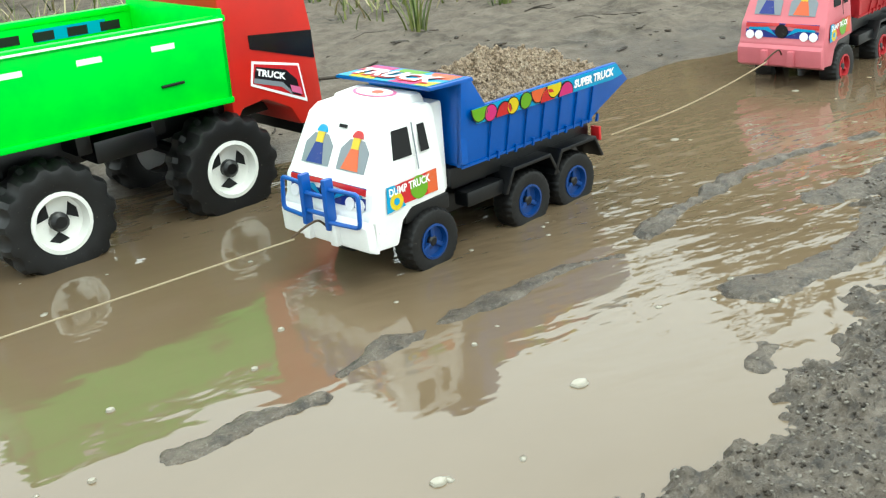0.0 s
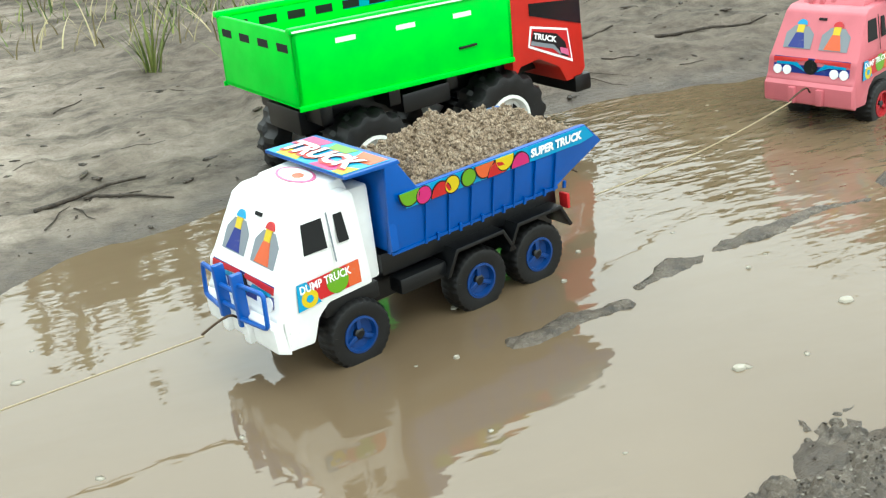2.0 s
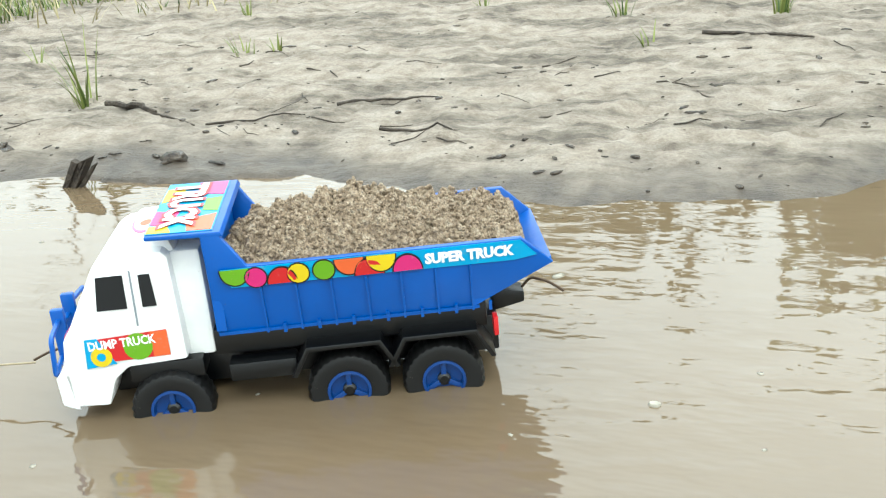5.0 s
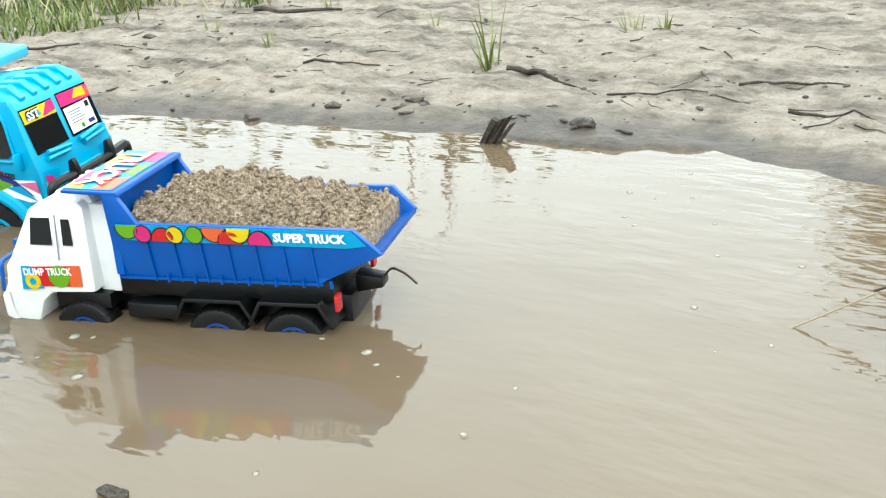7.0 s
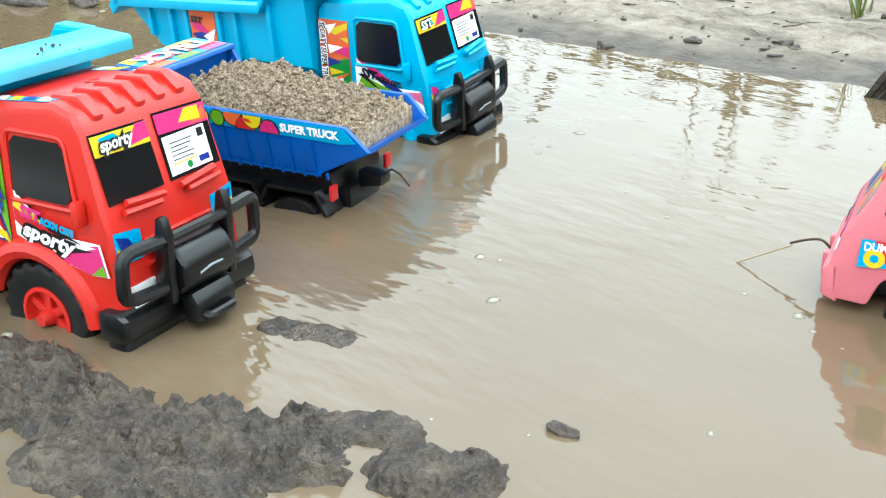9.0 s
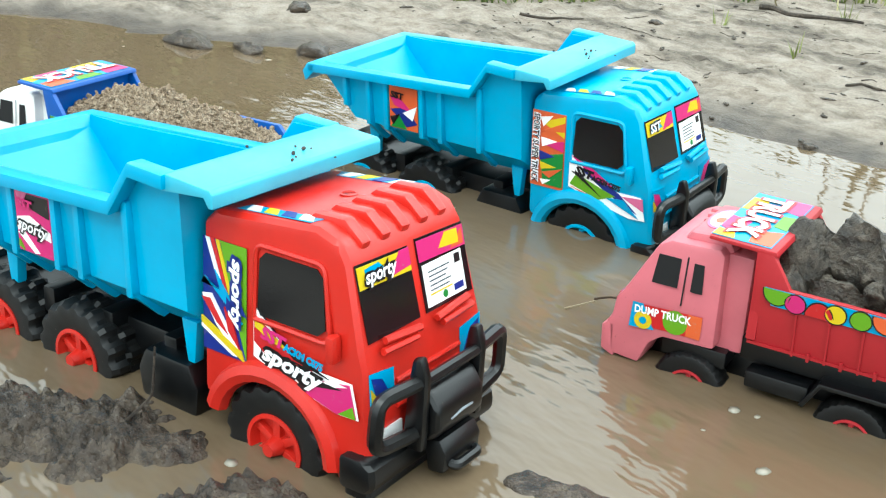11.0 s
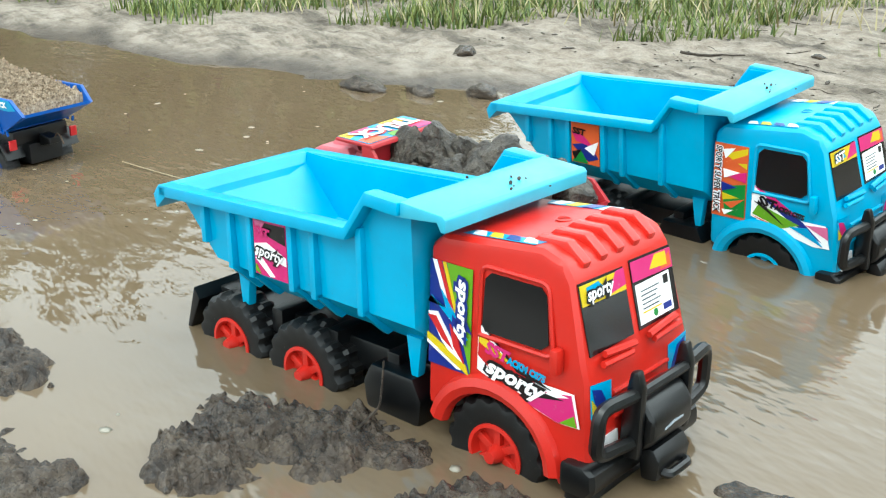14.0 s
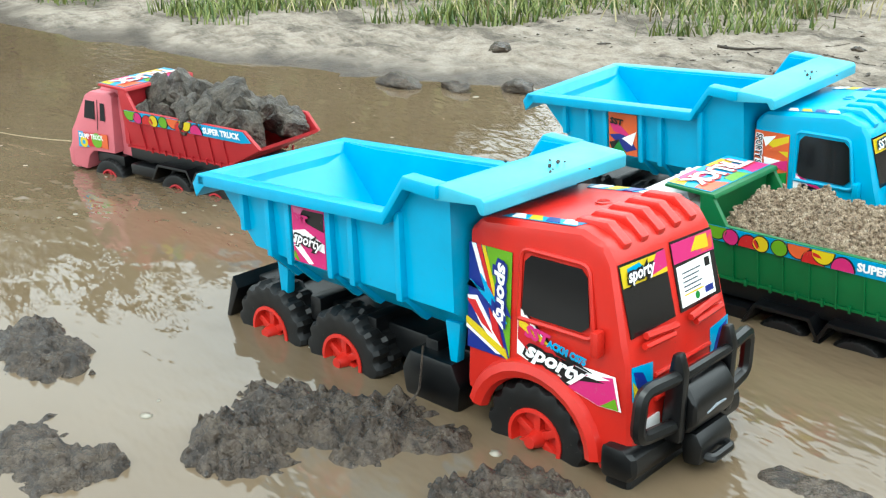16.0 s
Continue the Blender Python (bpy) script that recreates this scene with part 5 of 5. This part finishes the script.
def scatter_on_bank():
    rnd = random.Random(3)
    for x, y, n, h in [(-0.705, 1.71, 18, 0.17), (-0.577, 2.07, 9, 0.075), (-0.52, 2.1, 8, 0.07), (0.20, 2.10, 6, 0.07), (-1.37, 2.12, 10, 0.07), (-1.0, 2.0, 6, 0.06), (-1.5, 1.85, 8, 0.06),
                       (0.12, 2.35, 16, 0.10), (0.42, 2.35, 26, 0.14), (-0.75, 2.45, 9, 0.07), (-0.2, 2.5, 8, 0.07), (0.98, 2.0, 26, 0.16), (1.12, 2.25, 30, 0.2), (0.85, 2.3, 30, 0.2),
                       (1.8, 2.1, 24, 0.16), (2.05, 2.2, 24, 0.16), (1.55, 2.4, 26, 0.2), (-1.95, 2.0, 14, 0.09), (-2.3, 1.9, 16, 0.1), (-1.7, 2.2, 14, 0.08), (-2.0, 1.55, 7, 0.06), (-1.25, 1.75, 7, 0.06)]:
        grass_tuft(x, y, n, h, int(1000 + 97 * x + 31 * y))
    # grass verge, uncountable
    bm = bmesh.new()
    for n_blade in range(15000):
        x = rnd.uniform(-5.5, 3.2) if n_blade % 3 == 0 else rnd.uniform(-3.7, -1.2)
        edge = lerp(x, [-5.5, -3.4, -3.0, -2.4, -2.15, -1.75, -1.2, -0.6, 0.1, 0.8, 1.3, 1.85, 3.2], [0.35, 0.62, 0.90, 1.24, 1.55, 2.0, 2.65, 3.1, 3.0, 2.75, 2.45, 2.3, 2.2]) + 0.12 * math.sin(x * 7.1)
        y = edge + abs(rnd.gauss(0, 0.5)) - 0.10
        if math.sin(9.3 * x + 4.1 * y) + math.sin(5.7 * y - 13.0 * x) + 0.9 * rnd.random() < (0.7 if y < edge + 0.2 else -0.5):
            continue
        blade(bm, Vector((x, y, 0.035)), rnd.uniform(0.02, 0.065) * (1.0 if y < edge + 0.35 else 1.6), 0.0026, rnd.uniform(0.1, 0.9), rnd.random() * math.tau)
    tagged(part("grass_verge", bm, GRASS, None, scale=1), "verge of mixed green grass behind the sandy bank", "grass", kind="stuff")
    bm = bmesh.new()
    for _ in range(1500):
        x = rnd.uniform(-5.0, 3.0)
        y = lerp(x, [-5.5, -3.4, -2.4, -1.75, -0.6, 0.6, 1.2, 3.2], [0.4, 0.68, 1.25, 1.95, 2.7, 2.6, 2.3, 2.0]) + abs(rnd.gauss(0, 0.5))
        blade(bm, Vector((x, y, 0.05)), rnd.uniform(0.04, 0.12), 0.002, rnd.uniform(0.5, 1.2), rnd.random() * math.tau)
    tagged(part("dry_grass", bm, STRAW, None, scale=1), "scattered dry straw-coloured grass among the green", "grass", kind="stuff")
    for i, (x, y, ln, r, a) in enumerate([(-0.60, 1.68, 0.12, 0.008, -0.35), (-0.55, 1.66, 0.22, 0.004, -0.45), (-0.077, 1.563, 0.12, 0.004, -0.25), (-1.43, 2.07, 0.24, 0.010, 0.2), (-0.17, 1.725, 0.16, 0.004, 0.3),
                                          (0.38, 2.14, 0.2, 0.006, -0.35), (-0.36, 1.63, 0.16, 0.003, 0.1), (0.66, 1.66, 0.16, 0.005, 0.3), (0.70, 1.62, 0.12, 0.004, -0.5), (1.5, 1.9, 0.24, 0.006, 0.1), (1.75, 1.8, 0.2, 0.005, -0.3),
                                          (-1.0, 1.66, 0.16, 0.004, 0.2), (-1.75, 1.6, 0.14, 0.005, 0.5), (1.42, 0.72, 0.12, 0.003, 0.6), (1.52, 0.80, 0.1, 0.003, -0.4), (0.99, 1.01, 0.05, 0.0018, 1.2), (0.995, 1.0, 0.08, 0.002, 0.1)]):
        stick(x, y, ln, r * 0.7, a, 40 + i)
    slab = None
    for i in range(4):
        slab = prism([(-0.012 + 0.006 * i, -0.02), (-0.004 + 0.006 * i, -0.02), (0.03 + 0.009 * i, 0.035 + 0.004 * (i % 3)), (0.022 + 0.009 * i, 0.04 - 0.003 * i)], 0.004 * (i % 2), 0.012 + 0.004 * (i % 3), 0.001, None, slab)
    stump = part("driftwood", slab, BARK, None, scale=1)
    stump.location = (-0.525, 1.355, 0.0)
    tagged(stump, "grey weathered splintered wood stub at the waterline", "driftwood")
    twig = part("twig", tube(rounded([(-0.820, 0.171, 0.004), (-0.825, 0.193, 0.014), (-0.829, 0.216, 0.024), (-0.826, 0.217, 0.046), (-0.825, 0.219, 0.069)], 0.006), 0.0013, 6, None, 0.7), BARK, None, scale=1)
    tagged(twig, "thin bent brown twig standing in a mud mound", "stick", "sticks on the banks")
    for i, (x, y, r) in enumerate([(-0.309, 0.4360, 0.009), (-0.716, 1.485, 0.014), (-0.69, 1.47, 0.010), (-0.40, 1.45, 0.016), (-0.953, 1.348, 0.012), (-0.842, 1.418, 0.012), (-1.58, 1.74, 0.012), (-2.037, 0.906, 0.04), (-1.93, 0.97, 0.028), (-2.09, 1.196, 0.026), (-1.84, 1.05, 0.03)]):
        ob = part("mud_clod", rough_stone(r, 300 + i), CLOD, None, scale=1, smooth=50)
        ob.location = (x, y, max(0.0, height_at(x, y)) + r * 0.1)
        ob.scale = (1.5, 1.0, 0.7)
        tagged(ob, "lump of wet dark mud at the water's edge", "mud clod", "mud clods by the water")
    # pale and dark grains on the near mud bank
    for tone, k0, name, text in ((GRAIN, 0.0009, "pale_grains", "pale sand grains scattered on the grey mud bank"), (BARK, 0.0010, "dark_grains", "dark specks scattered on the grey mud bank")):
        out = []
        for _ in range(1100):
            x = rnd.uniform(0.95, 1.8)
            y = lerp(x, [0.96, 1.10, 1.26, 1.44, 1.62, 1.76], [0.60, 0.645, 0.69, 0.77, 0.89, 1.02]) + rnd.gauss(0, 0.05)
            k = k0 * rnd.uniform(0.6, 1.8)
            z = bank_top(x, y)
            if z < 0.003:
                continue
            m = Matrix.LocRotScale((x, y, z + 0.3 * k), Euler((0, 0, rnd.random() * 6)), (k * rnd.uniform(1, 2), k, k * 0.7))
            out.append(m)
        tagged(scatter_mesh(name, out, tone, None, 1), text, "grit", kind="stuff")
    # fine twigs and rootlets, uncountable
    bm = None
    for _ in range(120):
        x, y = rnd.uniform(-2.4, 2.3), 1.5 + abs(rnd.gauss(0, 0.38))
        if height_at(x, y) < 0.01:
            continue
        a, ln = rnd.gauss(0.1, 0.7), rnd.uniform(0.02, 0.09)
        pts = [(x + ln * t * math.cos(a) + rnd.gauss(0, 0.002), y + ln * t * math.sin(a) + rnd.gauss(0, 0.002), height_at(x + ln * t * math.cos(a), y + ln * t * math.sin(a)) + 0.002) for t in (0, 0.35, 0.7, 1)]
        bm = tube(pts, rnd.uniform(0.0006, 0.0016), 5, bm, 0.5)
    tagged(part("twig_litter", bm, BARK, None, scale=1), "fine dark twigs and rootlets strewn on the sand", "litter", kind="stuff")
    # litter: dark specks and crumbs on the far bank
    out = []
    for _ in range(900):
        x, y = rnd.uniform(-2.6, 2.4), 1.3 + abs(rnd.gauss(0, 0.5))
        z = height_at(x, y)
        if z < 0.004:
            continue
        k = rnd.choice((0.0012, 0.002, 0.002, 0.003, 0.005))
        m = Matrix.LocRotScale((x, y, z + k * 0.2), Euler((0, 0, rnd.random() * 6)), (k * rnd.uniform(1, 4), k, k * 0.5))
        out.append(m)
    tagged(scatter_mesh("mud_crumbs", out, CLOD, None, 1), "dark crumbs of mud and litter on pale sand", "litter", kind="stuff")
    out = []
    for _ in range(420):
        x, y = rnd.uniform(-2.6, 2.2), rnd.uniform(0.0, 1.5)
        if height_at(x, y) > -0.01:
            continue
        k = rnd.choice((0.0015, 0.002, 0.002, 0.003, 0.003, 0.004, 0.006))
        m = Matrix.LocRotScale((x, y, 0.0), Euler((0, 0, rnd.random() * 6)), (k * rnd.uniform(1, 1.6), k, k * 0.25))
        out.append(m)
    tagged(scatter_mesh("foam_flecks", out, FOAM, None, 1), "pale foam flecks floating on brown water", "foam", kind="stuff")


def foam_patches():
    """A few larger pale foam discs that float apart."""
    for i, (x, y, r) in enumerate([(1.246, 0.891, 0.012), (1.092, 0.844, 0.010), (1.057, 1.084, 0.005), (0.939, 1.095, 0.006), (1.105, 1.14, 0.005), (1.22, 1.0, 0.004), (0.90, 1.0, 0.005), (0.33, 0.87, 0.008), (0.62, 0.78, 0.006), (-0.12, 0.62, 0.005)]):
        r *= 0.5
        bm = lathe([(r * 0.1, 0.0006), (r * 0.55, 0.0009), (r * 0.85, 0.0016), (r, 0.0004), (r * 1.02, -0.001)], 20)
        bmesh.ops.rotate(bm, verts=bm.verts, cent=(0, 0, 0), matrix=Matrix.Rotation(radians(90), 3, "X"))
        for v in bm.verts:
            v.co.x *= 1.25 + 0.12 * math.sin(5 * math.atan2(v.co.y, v.co.x) + i)
        ob = part("foam_patch", bm, FOAM, None, scale=1)
        ob.location = (x, y, 0.0004)
        tagged(ob, "small pale disc of foam floating on brown water", "foam", "foam discs on the water")


def shrub(x, y, h, spread, seed, label):
    """A far shrub: forked stems and many small leaves."""
    rnd = random.Random(seed)
    root = tagged(new("shrub"), label, "shrub", "shrubs behind the bank")
    root.location = (x, y, 0.04)
    stems, leaves = None, bmesh.new()
    for i in range(7):
        a, ln = rnd.random() * math.tau, h * rnd.uniform(0.6, 1.0)
        tip = Vector((math.cos(a) * spread * rnd.random(), math.sin(a) * spread * rnd.random(), ln))
        midp = tip * 0.5 + Vector((rnd.gauss(0, 0.06), rnd.gauss(0, 0.06), 0))
        stems = tube([(0, 0, 0), midp, tip], 0.03, 6, stems, 0.3)
        for _ in range(420 if h < 1.6 or x < -4 else 130):
            t = rnd.random() ** 0.6
            c = tip * t + Vector((rnd.gauss(0, 0.2 * spread + 0.05), rnd.gauss(0, 0.2 * spread + 0.05), rnd.gauss(0, 0.12)))
            if c.z < 0.05:
                continue
            blade(leaves, c, rnd.uniform(0.08, 0.22), 0.03, rnd.uniform(0.4, 1.3), rnd.random() * math.tau)
    part("trunk", stems, BARK, root, scale=1)
    part("crown", leaves, BUSH, root, scale=1)
    return root


def shrubs_behind():
    for i, (x, y, h, s) in enumerate([(0.65, 4.6, 1.15, 0.9), (1.5, 4.5, 0.8, 0.7), (2.4, 4.3, 0.85, 0.8), (3.2, 3.9, 0.95, 0.8), (4.1, 3.5, 1.35, 0.5), (4.8, 2.9, 1.05, 0.8), (-0.35, 5.3, 1.7, 0.42), (-3.6, 4.2, 0.8, 0.6), (-2.7, 4.7, 0.8, 0.6),
                                      (-5.2, 2.9, 1.2, 1.0), (-5.8, 2.0, 1.6, 1.0), (-6.3, 1.0, 1.75, 1.0), (-6.5, 0.0, 1.75, 1.0)]):
        shrub(x, y, h, s, 500 + i, "green-brown leafy shrub behind the sandy bank")


def sapling(x, y, h, lean, seed):
    """A bare thin sapling with a few side twigs."""
    rnd = random.Random(seed)
    root = tagged(new("sapling"), "thin bare grey sapling behind the sandy bank", "sapling", "saplings behind the bank")
    root.location = (x, y, 0.04)
    pts = [(lean * t * h + rnd.gauss(0, 0.02), rnd.gauss(0, 0.02), t * h) for t in (0, 0.2, 0.4, 0.6, 0.8, 1.0)]
    part("trunk", tube(pts, 0.010, 7, None, 0.3), BARK, root, scale=1)
    for i in range(5):
        p, a = Vector(pts[2 + i % 4]), rnd.random() * math.tau
        part("twig", tube([p, p + Vector((0.12 * math.cos(a), 0.12 * math.sin(a), 0.10)), p + Vector((0.2 * math.cos(a), 0.2 * math.sin(a), 0.26))], 0.005, 5, None, 0.4), BARK, root, scale=1)


def saplings_behind():
    for i, (x, y, h, lean) in enumerate([(-2.32, 3.72, 1.25, 0.05), (-2.05, 3.75, 1.1, -0.05)]):
        sapling(x, y, h, lean, 700 + i)


# ---- place everything ----
white_truck = small_truck("toy_truck", WHITE, BLUE, RIMBLUE_SHADED, "white cab toy dump truck with blue bed full of sand", BLUE, "cyan")
pink_truck = small_truck("toy_truck", PINK, CRIMSON, CRIMSON, "pink cab toy dump truck with red bed full of rocks", None, "cyan")
green_tipper = small_truck("toy_truck", WHITE, LEAFGREEN, LEAFGREEN, "white cab toy dump truck with green bed full of sand", None, "cyan")
sand_blue = sand_heap("sand_heap", "heaped damp brown sand in the blue bed", 11)
sand_green = sand_heap("sand_heap", "heaped damp brown sand in the green bed", 23)
rocks = rock_heap()



def parked(ob, hub_x, hub_y, dz, head, half, side=-1):
    """Stands a truck so that its near front hub is at (hub_x, hub_y), in decimetres."""
    ox, oy = hub_x - math.sin(head) * half * -side * 1.0, hub_y + math.cos(head) * half * -side
    ob.matrix_basis = pose(ox * 0.1, oy * 0.1, dz * 0.1, 0, 0, math.degrees(head))


red_truck = large_truck("toy_truck", RED, RED, "red cab toy dump truck with sky blue hopper in muddy water", "red")
red_truck.matrix_basis = pose(-0.7476, 0.3369, -0.0005, -0.95, -0.97, 14.4)
blue_truck = large_truck("toy_truck", SKYBLUE, SKYBLUE, "sky blue toy dump truck half sunk in muddy water", "blue")
blue_truck.matrix_basis = pose(-0.9315, 0.8819, -0.020, 4.0, -0.84, 11.4)
stake_truck = green_truck()
parked(stake_truck, 12.02, 14.9, 0.0, radians(11.5), 1.1)
MOUND_OBS = []
for n_mound, row in enumerate(MOUNDS):
    MOUND_OBS.append(mud_mound(*row[:3], 60 + 13 * n_mound, *row[3:]))
scatter_on_bank()
foam_patches()
shrubs_behind()
saplings_behind()


def rope(name, length, label, sag):
    ob = part(name, tube([(-length * i / 24, 0, -sag * math.sin(math.pi * i / 24) ** (0.6 if sag > 0.02 else 1)) for i in range(25)], 0.0009, 6), TWINE, None, scale=1)
    return tagged(ob, label, "twine", "tow lines")


GAP = 0.395
lead_rope = rope("tow_line", 1.6, "thin pale twine pulling the leading toy truck", 0.012)
rope_a = rope("tow_line", GAP, "thin pale twine between two toy trucks", 0.008)
rope_b = rope("tow_line", GAP, "thin pale twine between two toy trucks", 0.008)

# ---- the towed trucks: seconds, x, y of the near front tyre (decimetres), heading, sink, pitch ----
BLUE_ROWS = [(0.0, 12.87, 11.74, -165.5, 0.02, -1.0), (0.5, 11.78, 11.55, -165.3, 0.02, -1.1), (1.0, 10.48, 11.18, -165.3, 0.0, -1.1), (1.5, 9.34, 10.86, -165.4, -0.02, -0.6), (2.0, 8.28, 10.45, -164.5, 0.0, 0.2),
             (2.5, 7.06, 9.92, -163.0, 0.06, 0.9), (3.0, 5.42, 9.24, -161.6, 0.16, 0.9), (3.2, 4.98, 9.06, -161.0, 0.18, 1.0), (4.2, 1.8, 8.45, -160.5, 0.21, 1.1), (5.3, -1.38, 7.72, -160.4, 0.242, 1.2), (5.5, -2.02, 7.53, -160.9, 0.253, 1.0),
             (6.0, -3.33, 7.14, -161.6, 0.30, 0.4), (6.5, -4.53, 6.77, -162.1, 0.336, 0.26), (7.0, -5.74, 6.46, -162.2, 0.395, 0.2), (7.5, -6.93, 6.10, -161.4, 0.435, 0.3), (8.0, -7.84, 5.77, -162.1, 0.447, 0.0), (8.5, -8.76, 5.46, -162.8, 0.435, -0.3),
             (9.0, -9.90, 5.04, -162.4, 0.427, -0.3), (9.6, -11.25, 4.55, -161.5, 0.42, -0.2), (12.0, -16.2, 2.60, -159.9, 0.373, 0.0), (12.5, -17.25, 2.11, -159.5, 0.335, 0.1), (13.0, -18.35, 1.62, -159.1, 0.315, 0.1), (13.5, -19.5, 1.16, -159.1, 0.303, 0.1),
             (14.0, -20.9, 0.62, -159.1, 0.303, 0.1), (14.5, -22.3, 0.09, -159.1, 0.303, 0.1), (16.0, -25.8, -1.25, -159.1, 0.303, 0.1)]
PINK_ROWS = [(0.0, 21.05, 13.78, -162.3, 0.12, -0.1), (0.5, 19.86, 13.50, -162.1, 0.12, -0.1), (1.0, 18.60, 13.20, -161.0, 0.112, -0.1), (1.5, 17.47, 12.98, -160.5, 0.10, -0.1), (2.0, 16.55, 12.86, -160.4, 0.097, -0.1), (2.5, 15.6, 12.75, -161.0, 0.095, -0.1),
             (3.2, 13.9, 12.4, -161.2, 0.10, -0.1), (5.3, 6.9, 10.45, -161.3, 0.12, -0.1), (6.5, 3.64, 9.55, -161.3, 0.146, -0.1), (8.0, 0.4, 8.40, -162.0, 0.25, 0.1), (9.0, -1.89, 7.62, -162.1, 0.284, 0.2), (9.5, -3.05, 7.12, -161.9, 0.302, 0.2), (9.7, -3.47, 6.96, -161.9, 0.308, 0.2),
             (11.8, -7.91, 5.86, -164.6, 0.421, -0.2), (12.0, -8.36, 5.72, -165.0, 0.428, -0.25), (12.5, -9.36, 5.43, -165.2, 0.429, -0.4), (13.0, -10.45, 5.01, -163.8, 0.416, -0.3), (14.0, -12.7, 4.2, -161.0, 0.39, -0.3), (15.0, -14.95, 3.30, -158.5, 0.378, -0.4), (15.5, -16.14, 2.74, -156.9, 0.365, -0.65), (16.0, -17.46, 2.18, -156.0, 0.356, -0.9)]
GREEN_ROWS = [(0.0, 28.8, 15.7, -165, 0.12, 0.0), (3.2, 21.4, 14.0, -163, 0.12, 0.0), (5.3, 14.6, 12.4, -163, 0.10, 0.0), (8.0, 8.3, 10.6, -161, 0.2, 0.0), (12.5, -1.2, 8.0, -162, 0.40, 0.0), (14.5, -5.3, 6.85, -163, 0.48, 0.1), (15.0, -6.5, 6.45, -163.4, 0.49, 0.1), (15.5, -7.82, 6.05, -164.4, 0.491, 0.0), (15.7, -8.35, 5.9, -164.5, 0.489, 0.0), (16.0, -9.12, 5.72, -164.8, 0.487, 0.0)]
HALF = 0.62


def poses_of(rows):
    out = []
    for t, x, y, h, sink, nose in rows:
        a = radians(h)
        out.append((t, pose((x + math.sin(a) * HALF) * 0.1, (y - math.cos(a) * HALF) * 0.1, -sink * 0.1, 0, nose, h)))
    return out + ([(16.0, out[-1][1])] if out[-1][0] < 16 else [])


def motions():
    for truck, load, rows in ((white_truck, sand_blue, BLUE_ROWS), (pink_truck, rocks, PINK_ROWS), (green_tipper, sand_green, GREEN_ROWS)):
        walk(truck, poses_of(rows))
        walk(load, poses_of(rows))
    front = Vector((0.122, 0, 0.055))
    walk(lead_rope, [(t, m @ Matrix.Translation(front) @ pose(0, 0, 0, 0, 0, 172)) for t, m in poses_of(BLUE_ROWS)])
    # the lines between the trucks hang taut at first and sink slack later
    for line, rows in ((rope_a, PINK_ROWS), (rope_b, GREEN_ROWS)):
        walk(line, [(t, m @ Matrix.Translation(front) @ pose(0, 0, 0, 0, 0, 180) @ pose(0, 0, 0, 0, lerp(t, [3.2, 5.3, 12.5, 14.0], [0, -25, -25, -2]))) for t, m in poses_of(rows)])




motions()
